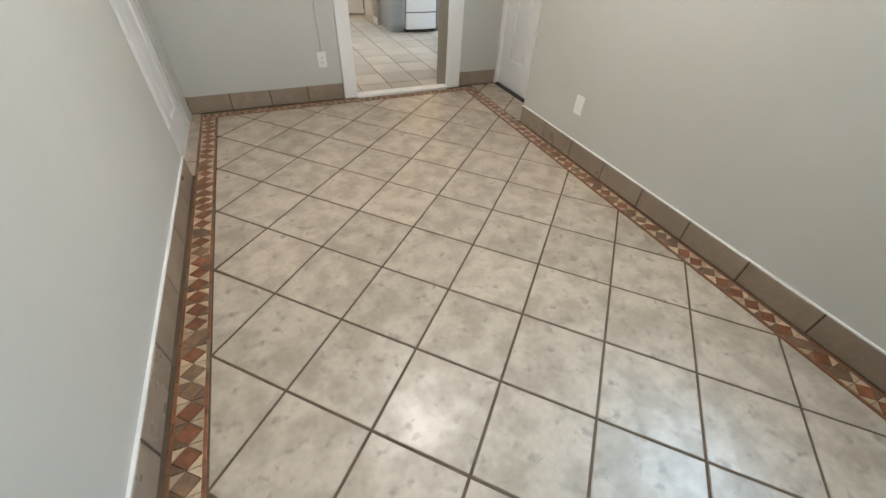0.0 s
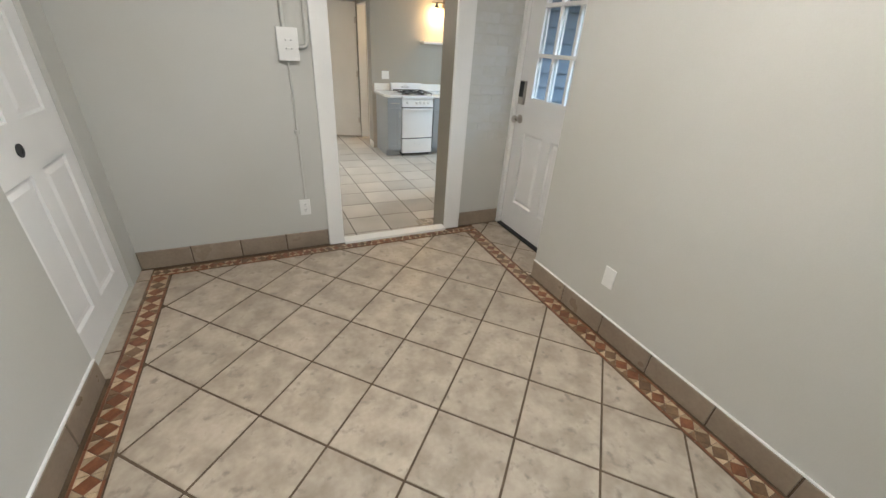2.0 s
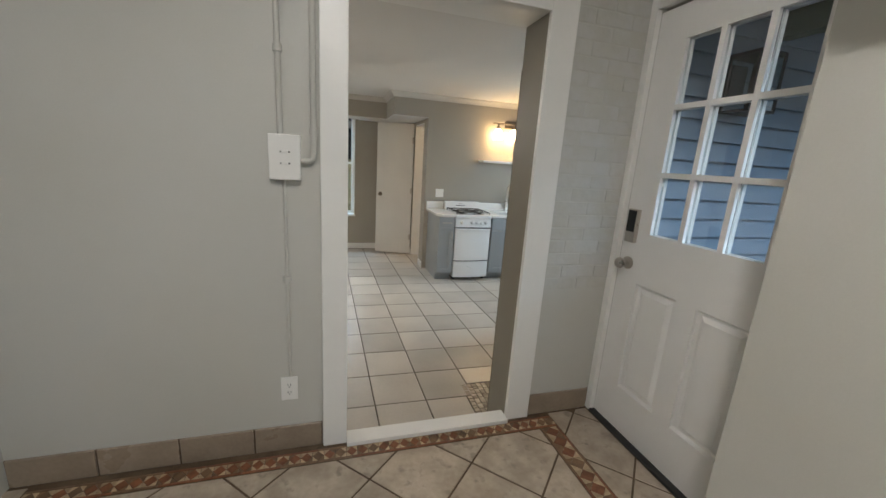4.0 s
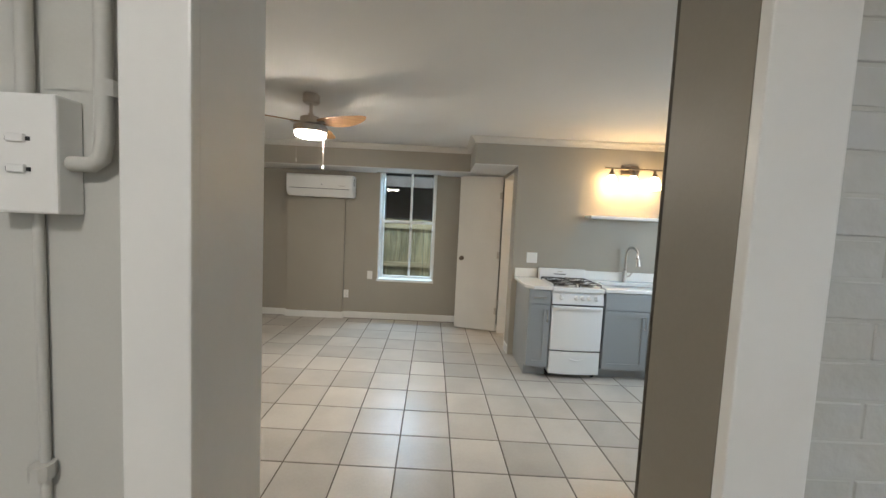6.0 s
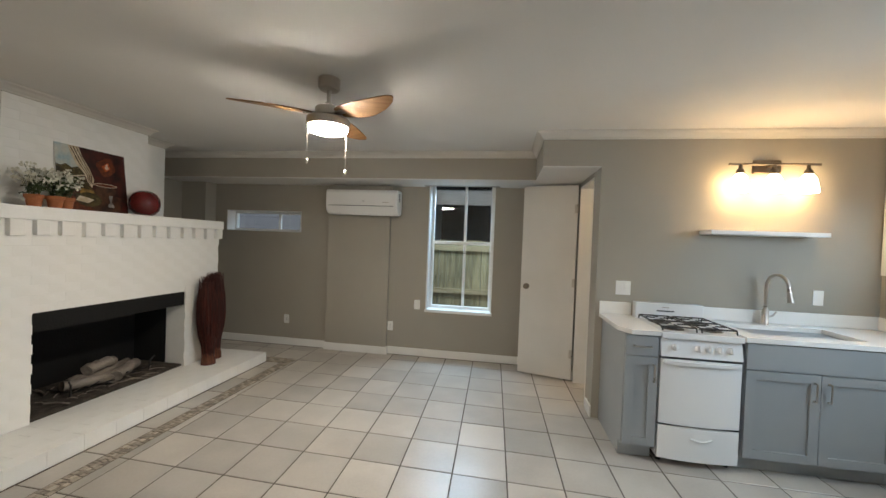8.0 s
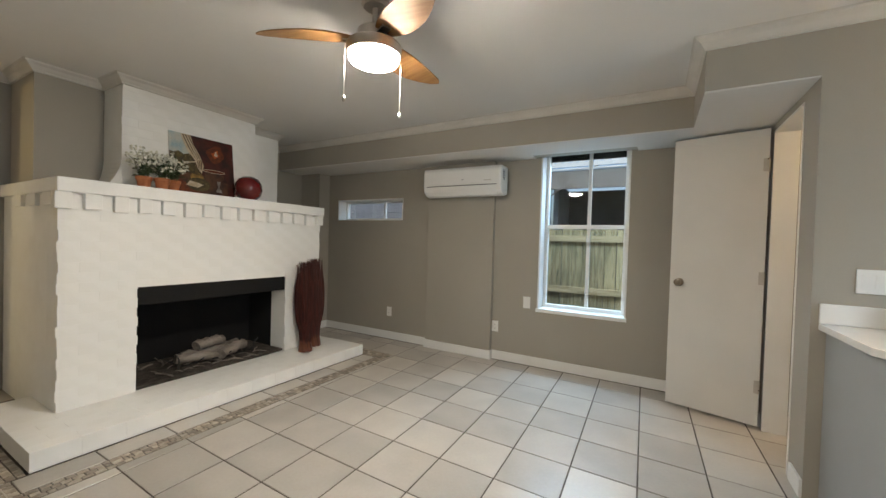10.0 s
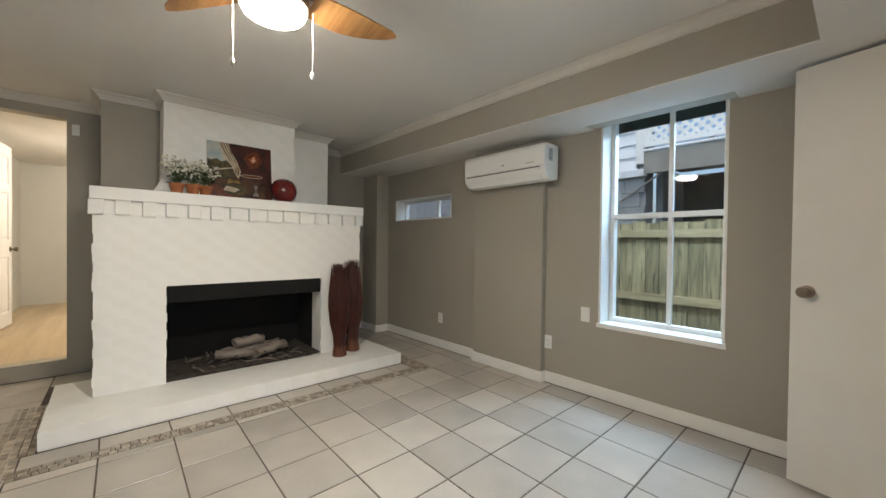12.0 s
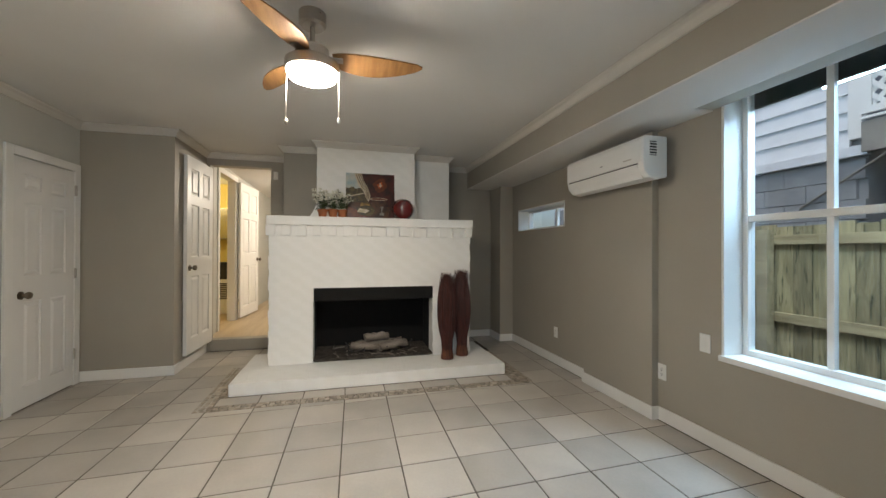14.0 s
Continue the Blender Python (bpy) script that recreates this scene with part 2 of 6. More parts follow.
def frustum(bm, a, b, za, zb, axis="z"):
    """A block between two rectangles a=(u0,v0,u1,v1) at za and b at zb, along an axis."""
    def p(u, v, w):
        return {"z": (u, v, w), "x": (w, u, v), "y": (u, w, v)}[axis]
    lo = [bm.verts.new(p(u, v, za)) for u, v in ((a[0], a[1]), (a[2], a[1]), (a[2], a[3]), (a[0], a[3]))]
    hi = [bm.verts.new(p(u, v, zb)) for u, v in ((b[0], b[1]), (b[2], b[1]), (b[2], b[3]), (b[0], b[3]))]
    bm.faces.new(lo[::-1])
    bm.faces.new(hi)
    for i in range(4):
        bm.faces.new((lo[i], lo[(i + 1) % 4], hi[(i + 1) % 4], hi[i]))


def lathe(bm, profile, n=24, at=(0, 0, 0)):
    rings = []
    for r, z in profile:
        rings.append([bm.verts.new((at[0] + r * math.cos(2 * math.pi * i / n), at[1] + r * math.sin(2 * math.pi * i / n), at[2] + z)) for i in range(n)])
    for a, b in zip(rings, rings[1:]):
        for i in range(n):
            bm.faces.new((a[i], a[(i + 1) % n], b[(i + 1) % n], b[i]))
    bm.faces.new(rings[0][::-1])
    bm.faces.new(rings[-1])


def tube(bm, pts, r, n=10):
    """A tube along points; r is a number or one radius a point."""
    rs = r if isinstance(r, (list, tuple)) else [r] * len(pts)
    pts = [Vector(p) for p in pts]
    rings, side = [], None
    for i, p in enumerate(pts):
        d = (pts[min(i + 1, len(pts) - 1)] - pts[max(i - 1, 0)]).normalized()
        if side is None:
            side = d.orthogonal().normalized()
        side = (side - d * side.dot(d)).normalized()
        up = d.cross(side)
        rings.append([bm.verts.new(p + rs[i] * (math.cos(2 * math.pi * k / n) * side + math.sin(2 * math.pi * k / n) * up)) for k in range(n)])
    for a, b in zip(rings, rings[1:]):
        for k in range(n):
            bm.faces.new((a[k], a[(k + 1) % n], b[(k + 1) % n], b[k]))
    bm.faces.new(rings[0][::-1])
    bm.faces.new(rings[-1])


def finish(name, bm, mat, bevel=0.0, smooth=False, segments=2):
    if bevel:
        bmesh.ops.bevel(bm, geom=list(bm.edges), offset=bevel, segments=segments, profile=0.6, affect="EDGES", clamp_overlap=True)
    bmesh.ops.recalc_face_normals(bm, faces=list(bm.faces))
    me = bpy.data.meshes.new(name)
    bm.to_mesh(me)
    bm.free()
    me.materials.append(mat)
    if smooth:
        for p in me.polygons:
            p.use_smooth = True
        me.set_sharp_from_angle(angle=radians(38))
    return new(name, me)


def part(name, bm, mat, parent, label="", bevel=0.0, smooth=False, segments=2):
    ob = finish(name, bm, mat, bevel, smooth, segments)
    ob.parent = parent
    return tagged(ob, label)


def block(name, parent, mat, *boxes, bevel=0.0, label=""):
    bm = bmesh.new()
    for b in boxes:
        box(bm, *b)
    return part(name, bm, mat, parent, label, bevel)


def thing(name, m, label, category, group="", kind=""):
    ob = new(name)
    ob.matrix_basis = m if isinstance(m, Matrix) else pose(*m)
    return tagged(ob, label, category, group, kind)


def structure(name, mat, boxes, label, category, bevel=0.0):
    bm = bmesh.new()
    for b in boxes:
        box(bm, *b)
    return tagged(finish(name, bm, mat, bevel), label, category, "", "structure")


def wall_x(x0, x1, y0, y1, z0, z1, holes):
    """Boxes of a wall along y between x0 and x1, with holes (ya, yb, za, zb) in order."""
    out, y = [], y0
    for ya, yb, za, zb in holes:
        out += [(x0, y, z0, x1, ya, z1)]
        out += [(x0, ya, zb, x1, yb, z1)] if zb < z1 else []
        out += [(x0, ya, z0, x1, yb, za)] if za > z0 else []
        y = yb
    return out + [(x0, y, z0, x1, y1, z1)]


def wall_y(y0, y1, x0, x1, z0, z1, holes):
    out, x = [], x0
    for xa, xb, za, zb in holes:
        out += [(x, y0, z0, xa, y1, z1)]
        out += [(xa, y0, zb, xb, y1, z1)] if zb < z1 else []
        out += [(xa, y0, z0, xb, y1, za)] if za > z0 else []
        x = xb
    return out + [(x, y0, z0, x1, y1, z1)]


# ---------------------------------------------------------------- large structure
FE = 0.2            # entry floor, one step above the living room
CE, CK = 2.72, 2.447  # ceilings

structure("wall_entry_west", WALL_E, [(-0.27, -1.75, 0, -0.05, 2.83, CE)], "pale grey painted entry wall", "wall")
structure("wall_entry_door", WALL_E, wall_x(-0.27, -0.095, 2.831, 3.84, 0, CE, [(2.835, 3.635, FE, 2.24)]), "pale grey painted wall round the closed entry door", "wall")
structure("wall_entry_east", WALL_E, wall_x(2.36, 2.76, -1.75, 2.93, 0, CE, [(0.12, 0.88, 1.2, 2.25)]), "pale grey painted entry wall with a window beside the outer door", "wall")
structure("wall_outer_door", WALL_E, wall_x(2.62, 2.76, 2.93, 3.84, 0, CE, [(2.94, 3.80, FE, 2.33)]), "pale grey wall round the outer door", "wall")
structure("wall_entry_south", WALL_E, [(-0.05, -1.75, 0, 2.36, -1.6, CE)], "pale grey painted entry wall", "wall")
structure("wall_middle", WALL_E, wall_y(3.84, 4.05, -2.82, 4.64, 0, CE, [(-1.70, -1.03, 0, 1.97), (1.197, 2.086, 0, 2.26)]), "greige painted wall between entry and living room", "wall")
structure("wall_corner_block", WALL, [(-2.82, 4.05, 0, -1.785, 4.833, CK)], "greige painted wall corner", "wall")
structure("wall_west", WALL, wall_x(-2.82, -2.68, 4.833, 8.97, 0, CK, [(4.87, 5.56, 0, 2.30)]), "greige painted living room wall with a doorway", "wall")
structure("wall_north", WALL, wall_y(8.75, 8.97, -2.68, 4.64, 0, 2.62, [(-2.14, -1.04, 1.516, 1.795), (0.683, 1.511, 0.587, 2.32)]), "greige painted wall with two windows", "wall")
structure("wall_alcove", WALL, wall_x(2.425, 2.55, 7.60, 8.75, 0, CK, [(7.71, 8.31, 0, 2.10)]), "greige wall with a narrow doorway", "wall")
structure("wall_kitchen", WALL, [(2.425, 7.475, 0, 4.64, 7.60, CK)], "greige painted kitchen wall", "wall")
structure("wall_east", WALL, wall_x(4.50, 4.64, 4.05, 7.475, 0, CK, [(5.26, 7.36, 1.43, 2.15)]), "greige painted kitchen wall with a window", "wall")
structure("wall_closet_east", WALL, [(4.50, 7.60, 0, 4.64, 8.75, CK)], "plain closing wall", "wall")
structure("pilaster", WALL, [(-0.625, 8.69, 0, 0.20, 8.75, 2.15)], "greige painted chimney breast under the air conditioner", "pilaster", 0.004)
structure("corner_pilaster", WALL, [(-2.68, 8.56, 0, -2.32, 8.75, 2.15)], "greige painted corner pilaster", "pilaster", 0.004)
structure("beam", WALL, [(-2.68, 8.195, 2.154, 1.94, 8.75, CK)], "greige painted boxed beam below the ceiling", "beam")
structure("beam_return", WALL, [(1.94, 7.475, 2.154, 2.425, 8.75, CK)], "greige painted boxed soffit above the narrow door", "beam")
structure("soffit", CEIL, [(-2.68, 8.197, 2.146, 0.63, 8.748, 2.153), (0.63, 8.197, 2.146, 1.56, 8.60, 2.153), (1.56, 8.197, 2.146, 1.942, 8.748, 2.153), (1.942, 7.477, 2.146, 2.423, 8.748, 2.153)], "white painted soffit under the beam", "soffit")
structure("ceiling", CEIL, [(-2.82, 4.05, CK, 4.64, 8.75, CK + 0.12)], "white painted living room ceiling", "ceiling")
structure("ceiling_entry", CEIL, [(-0.27, -1.75, CE, 2.76, 4.05, CE + 0.1)], "white painted entry ceiling", "ceiling")

# subfloors in grout colour
structure("floor_living", GROUT_K, [(-2.82, 3.876, -0.12, 4.64, 8.97, -0.003)], "grey-brown grout bed of the living room floor", "floor")
structure("floor_entry", GROUT_E, [(-0.27, -1.75, -0.1, 2.76, 3.861, FE - 0.003)], "brown grout bed of the entry floor", "floor")

# ---------------------------------------------------------------- trim
def crown(name, pts, label="white painted crown moulding", size=0.066):
    """Cove moulding along wall points; the room lies to the left of the run."""
    prof = [(0.0, -1.0), (0.18, -0.98), (0.22, -0.8), (0.5, -0.42), (0.82, -0.2), (0.86, -0.05), (1.0, 0.0)]
    bm = bmesh.new()
    n = len(pts)
    rows = []
    for i, p in enumerate(pts):
        p = Vector(p)
        d0 = (p - Vector(pts[i - 1])).normalized() if i else None
        d1 = (Vector(pts[i + 1]) - p).normalized() if i < n - 1 else None
        d0, d1 = d0 or d1, d1 or d0
        n0, n1 = Vector((-d0.y, d0.x)), Vector((-d1.y, d1.x))
        m = (n0 + n1) / max(0.2, 1 + n0.dot(n1))
        rows.append([bm.verts.new((p.x + m.x * u * size, p.y + m.y * u * size, CK - 0.001 + v * size)) for u, v in prof])
    for a, b in zip(rows, rows[1:]):
        for k in range(len(prof) - 1):
            bm.faces.new((a[k], b[k], b[k + 1], a[k + 1]))
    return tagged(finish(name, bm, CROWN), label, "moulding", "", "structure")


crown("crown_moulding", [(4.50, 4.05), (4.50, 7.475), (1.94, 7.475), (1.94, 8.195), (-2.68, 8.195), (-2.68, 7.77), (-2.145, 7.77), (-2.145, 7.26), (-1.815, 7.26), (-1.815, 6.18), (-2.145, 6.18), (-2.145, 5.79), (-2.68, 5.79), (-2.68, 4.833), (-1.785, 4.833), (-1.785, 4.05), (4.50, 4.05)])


def baseboard(name, runs, h=0.1, t=0.014):
    bm = bmesh.new()
    for x0, y0, x1, y1 in runs:
        box(bm, x0, y0, 0.004, x1, y1, h)
    return tagged(finish(name, bm, TRIM, 0.004), "white painted baseboard", "baseboard", "", "structure")


baseboard("baseboard_north", [(-2.32, 8.736, -0.64, 8.75), (0.214, 8.736, 2.425, 8.75)])
baseboard("baseboard_pilaster", [(-0.639, 8.676, 0.214, 8.69), (-0.639, 8.69, -0.625, 8.75), (0.20, 8.69, 0.214, 8.75)])
baseboard("baseboard_corner", [(-2.68, 8.546, -2.306, 8.56), (-2.32, 8.56, -2.306, 8.736), (-2.68, 7.8, -2.666, 8.546)])
baseboard("baseboard_block", [(-1.785, 4.066, -1.771, 4.847), (-2.67, 4.833, -1.785, 4.847)])
baseboard("baseboard_south", [(-0.95, 4.05, 1.10, 4.064), (2.2, 4.05, 4.50, 4.064)])
baseboard("baseboard_alcove", [(2.411, 7.475, 2.425, 7.66), (2.411, 8.36, 2.425, 8.736)])

# doorway between entry and living room
structure("door_casing", TRIM, [(1.104, 3.815, FE, 1.213, 3.84, 2.37), (2.07, 3.815, FE, 2.205, 3.84, 2.37), (1.213, 3.815, 2.245, 2.07, 3.84, 2.37)], "white painted door casing on the entry side", "casing", 0.004)
structure("door_jamb", TRIM, [(1.197, 3.83, 0.0, 1.212, 4.053, 2.26), (1.212, 3.83, 2.245, 2.071, 4.053, 2.26)], "white painted door jamb", "jamb", 0.002)
# this board is coloured darker than the rest of the jamb
structure("door_jamb_hinge_side", DOORT, [(2.071, 3.8405, 0.0, 2.086, 4.0525, 2.26)], "taupe door jamb on the hinge side", "jamb", 0.002)
structure("threshold", TRIM, [(1.214, 3.785, FE + 0.001, 2.0695, 3.875, FE + 0.024), (1.214, 3.862, 0.001, 2.0695, 3.8745, FE)], "white painted threshold board above the step", "threshold", 0.004)
structure("door_casing_living", TRIM, [(1.09, 4.05, 0.0, 1.19, 4.064, 2.36), (2.093, 4.05, 0.0, 2.19, 4.064, 2.36), (1.19, 4.05, 2.26, 2.093, 4.064, 2.36)], "white painted door casing on the living room side", "casing", 0.003)
structure("casing_closet", TRIM, [(-1.77, 4.05, 0, -1.70, 4.07, 2.04), (-1.03, 4.05, 0, -0.96, 4.07, 2.04), (-1.70, 4.05, 1.97, -1.03, 4.07, 2.04)], "white painted door casing", "casing", 0.004)
structure("step_bedroom", WALL, [(-2.82, 4.87, 0, -2.685, 5.56, 0.14)], "grey painted step up to the bedroom doorway", "step", 0.006)
structure("jamb_alcove", TRIM, [(2.42, 7.71, 0.0, 2.555, 7.725, 2.10), (2.42, 8.295, 0.0, 2.555, 8.31, 2.10), (2.42, 7.725, 2.085, 2.555, 8.295, 2.10)], "white painted door jamb", "jamb", 0.002)

# skirting tiles of the entry
def skirting(name, runs):
    base = tagged(new(name), "tan ceramic skirting tiles with a white caulk line", "skirting", "", "structure")
    for axis, c, a, b, d in runs:
        n = max(1, round((b - a) / 0.335))
        w = (b - a) / n
        for i in range(n):
            u0, u1 = a + i * w + 0.004, a + (i + 1) * w - 0.004
            bm = bmesh.new()
            if axis == "y":
                box(bm, min(c, c + d), u0, FE + 0.002, max(c, c + d), u1, FE + 0.125)
            else:
                box(bm, u0, min(c, c + d), FE + 0.002, u1, max(c, c + d), FE + 0.125)
            part("tile", bm, SKIRT, base, bevel=0.002, segments=1)
        bm = bmesh.new()
        e = 0.5 * d
        gb = bmesh.new()
        if axis == "y":
            box(gb, min(c, c + e), a, FE + 0.001, max(c, c + e), b, FE + 0.124)
        else:
            box(gb, a, min(c, c + e), FE + 0.001, b, max(c, c + e), FE + 0.124)
        part("grout_bed", gb, GROUT_E, base, "brown grout")
        if axis == "x":
            bm.free()
            continue
        box(bm, min(c, c + e * 1.6), a, FE + 0.1252, max(c, c + e * 1.6), b, FE + 0.1315)
        part("caulk", bm, TRIM, base, "white caulk line")


skirting("skirting_tiles", [("y", -0.05, -1.6, 2.83, 0.013), ("x", 3.84, -0.093, 1.10, -0.012), ("x", 3.84, 2.21, 2.60, -0.012), ("y", 2.36, -1.6, 2.93, -0.013), ("x", 2.93, 2.36, 2.61, 0.012)])

# ---------------------------------------------------------------- doors


def panel_door(name, m, w, h, label, six=True, t=0.035, mat=DOORW, knob=0.97, knob_x=None, glass=False):
    """A door leaf in its own frame: hinge edge at x=0, floor at z=0, thickness along y."""
    d = thing(name, m, label, "door")
    st, rows = (0.14 if glass else 0.105), []
    if glass:
        rows = [(0.235, 0.82)]
    elif six:
        rows = [(0.16, 0.83), (1.03, 1.60), (1.70, h - 0.12)]
    bm = bmesh.new()
    mid = w / 2
    box(bm, 0, -t / 2, 0, st, t / 2, h)
    box(bm, w - st, -t / 2, 0, w, t / 2, h)
    if rows:
        z = 0
        for a, b in rows:
            box(bm, st, -t / 2, z, w - st, t / 2, a)
            box(bm, mid - 0.05, -t / 2, a, mid + 0.05, t / 2, b)
            z = b
        if glass:
            box(bm, st, -t / 2, z, w - st, t / 2, 1.05)
            box(bm, st, -t / 2, h - 0.12, w - st, t / 2, h)
        else:
            box(bm, st, -t / 2, z, w - st, t / 2, h)
    else:
        box(bm, st, -t / 2, 0, w - st, t / 2, h)
    part("leaf", bm, mat, d)
    for a, b in rows:
        for x0, x1 in ((st, mid - 0.05), (mid + 0.05, w - st)):
            bm = bmesh.new()
            box(bm, x0, -0.006, a, x1, 0.006, b)
            g = 0.022
            for s in (-1, 1):
                frustum(bm, (x0 + g, a + g, x1 - g, b - g), (x0 + g + 0.02, a + g + 0.02, x1 - g - 0.02, b - g - 0.02), s * 0.006, s * (t / 2 - 0.003), "y")
                frustum(bm, (x0, a, x1, a + 0.012), (x0, a, x1, a + 0.002), s * 0.006, s * (t / 2 - 0.001), "y")
                frustum(bm, (x0, b - 0.012, x1, b), (x0, b - 0.002, x1, b), s * 0.006, s * (t / 2 - 0.001), "y")
            part("panel", bm, mat, d)
    if knob:
        kx = w - 0.065 if knob_x is None else knob_x
        for s in (-1, 1):
            bm = bmesh.new()
            lathe(bm, [(0.032, 0), (0.032, 0.006), (0.012, 0.012), (0.011, 0.03), (0.024, 0.038), (0.029, 0.052), (0.024, 0.064), (0.008, 0.068)], 18)
            bmesh.ops.transform(bm, matrix=pose(kx, s * t / 2, knob, -90 * s), verts=bm.verts)
            part("door_knob", bm, BRONZE, d, "dark bronze knob", smooth=True)
    return d


def hinges(d, zs, x=0.0, y=-0.024):
    for z in zs:
        bm = bmesh.new()
        box(bm, x - 0.002, y - 0.002, z - 0.045, x + 0.03, y + 0.002, z + 0.045)
        tube(bm, [(x, y - 0.004, z - 0.048), (x, y - 0.004, z + 0.048)], 0.007, 8)
        part("hinge", bm, NICKEL, d, "brushed nickel hinge")


# closed six-panel door in the entry's west wall
d = panel_door("door_1", pose(-0.135, 3.63, FE + 0.012, 0, 0, -90), 0.79, 2.02, "white six-panel door, closed, without a knob", knob=0)
bm = bmesh.new()
lathe(bm, [(0.027, 0.0), (0.027, 0.004), (0.014, 0.004), (0.014, 0.001)], 18)
bmesh.ops.transform(bm, matrix=pose(0.45, 0.018, 0.93, -90), verts=bm.verts)
part("lock_bore", bm, SLOT, d, "dark empty lock bore", smooth=True)
# outer door with nine panes
W_ED = 0.855
d = panel_door("door_2", pose(2.657, 3.797, FE + 0.015, 0, 0, -90), W_ED, 2.10, "white half-glazed outer door with nine panes, closed", knob=0, glass=True, t=0.044)
bm = bmesh.new()
gx0, gx1, gz0, gz1 = 0.14, W_ED - 0.14, 1.05, 1.98
for s in (-1, 1):
    for k in range(4):
        x = gx0 + 0.012 + (gx1 - gx0 - 0.024) * k / 3
        r = 0.012 if k in (1, 2) else 0.016
        box(bm, x - r, s * 0.008, gz0, x + r, s * 0.024, gz1)
        z = gz0 + 0.012 + (gz1 - gz0 - 0.024) * k / 3
        box(bm, gx0, s * 0.0075, z - r, gx1, s * 0.0235, z + r)
part("glazing_bars", bm, DOORW, d)
for i in range(3):
    for j in range(3):
        w3, h3 = (gx1 - gx0) / 3, (gz1 - gz0) / 3
        bm = bmesh.new()
        box(bm, gx0 + i * w3 + 0.004, -0.003, gz0 + j * h3 + 0.004, gx0 + (i + 1) * w3 - 0.004, 0.003, gz0 + (j + 1) * h3 - 0.004)
        p = part("pane", bm, GLASS, d, "clear glass pane")
        p.visible_shadow = False
for nm, z, rr in (("door_knob", 0.91, 0.03),):
    bm = bmesh.new()
    lathe(bm, [(0.033, 0), (0.033, 0.006), (0.013, 0.012), (0.012, 0.032), (0.024, 0.04), (0.029, 0.055), (0.024, 0.066), (0.008, 0.07)], 18)
    bmesh.ops.transform(bm, matrix=pose(0.062, -0.022, z, 90), verts=bm.verts)
    part(nm, bm, NICKEL, d, "brushed nickel knob", smooth=True)
bm = bmesh.new()
box(bm, 0.028, -0.045, 1.02, 0.092, -0.022, 1.19)
k = part("keypad_lock", bm, NICKEL, d, "nickel keypad deadbolt with a dark touch panel", bevel=0.006)
block("touch_panel", k, BLACK, (0.034, -0.049, 1.075, 0.086, -0.044, 1.184), bevel=0.002)
structure("casing_outer_door", TRIM, [(2.603, 3.7978, FE + 0.001, 2.634, 3.8375, 2.40), (2.603, 2.935, 2.327, 2.634, 3.7975, 2.40)], "white painted casing of the outer door", "casing", 0.003)
structure("sill_outer_door", BLACK, [(2.60, 2.942, FE + 0.001, 2.75, 3.798, FE + 0.014)], "dark metal door sill", "sill")
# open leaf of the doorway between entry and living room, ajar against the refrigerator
d = panel_door("door_3", pose(2.105, 4.088, 0.012, 0, 0, 58.5), 0.775, 2.05, "plain door standing open beside the refrigerator, coloured dark as in shade", six=False, knob=0, mat=DOORD)
# narrow door of the alcove, open
d = panel_door("door_4", pose(2.405, 8.325, 0.02, 0, 0, 165), 0.58, 2.105, "plain off-white narrow door, open into the room", six=False, knob=0.98, t=0.034, mat=DOORB)
hinges(d, (0.28, 1.05, 1.85), 0.0, 0.024)
# closet door in the south wall
d = panel_door("door_5", pose(-1.035, 4.044, 0.012, 0, 0, 180), 0.66, 1.95, "white six-panel closet door, closed", knob=0.88, knob_x=0.075)
hinges(d, (0.28, 1.02, 1.78), 0.66, -0.024)
# bedroom door, open
d = panel_door("door_6", pose(-2.665, 4.888, 0.14, 0, 0, -2), 0.70, 2.11, "white six-panel bedroom door standing open", knob=0.92)

# ---------------------------------------------------------------- windows


def sash_window(name, x0, x1, z0, z1, y, label, rail=None, mull=(), fr=0.035):
    w = tagged(new(name), label, "window", "", "structure")
    w.location = (0, 0, 0)
    block("window_frame", w, TRIM, (x0, y - 0.03, z0, x0 + fr, y + 0.03, z1), (x1 - fr, y - 0.03, z0, x1, y + 0.03, z1), (x0 + fr, y - 0.03, z0, x1 - fr, y + 0.03, z0 + fr), (x0 + fr, y - 0.03, z1 - fr, x1 - fr, y + 0.03, z1), bevel=0.003)
    xs = [x0 + fr, *mull, x1 - fr]
    zs = [z0 + fr] + ([rail] if rail else []) + [z1 - fr]
    if rail:
        block("meeting_rail", w, TRIM, (x0 + fr, y - 0.026, rail - 0.02, x1 - fr, y + 0.02, rail + 0.02), bevel=0.003)
    for mx in mull:
        for za, zb in zip(zs, zs[1:]):
            block("mullion", w, TRIM, (mx - 0.016, y - 0.018, za, mx + 0.016, y + 0.018, zb), bevel=0.003)
    for xa, xb in zip(xs, xs[1:]):
        for za, zb in zip(zs, zs[1:]):
            p = block("pane", w, GLASS, (xa, y - 0.002, za, xb, y + 0.002, zb))
            p.visible_shadow = False
    return w


sash_window("window_1", 0.70, 1.494, 0.605, 2.31, 8.93, "white double-hung window with four panes, deep white reveal", 1.455, (1.137,))
structure("window_reveal", TRIM, [(0.683, 8.752, 0.587, 0.70, 8.965, 2.32), (1.494, 8.752, 0.587, 1.511, 8.965, 2.32), (0.70, 8.752, 2.303, 1.494, 8.965, 2.32), (0.675, 8.735, 0.57, 1.519, 8.965, 0.605)], "white painted window reveal and sill", "window", 0.002)
sash_window("window_2", -2.13, -1.05, 1.526, 1.785, 8.92, "low white strip window with sliding panes", None, (-1.45,), 0.025)
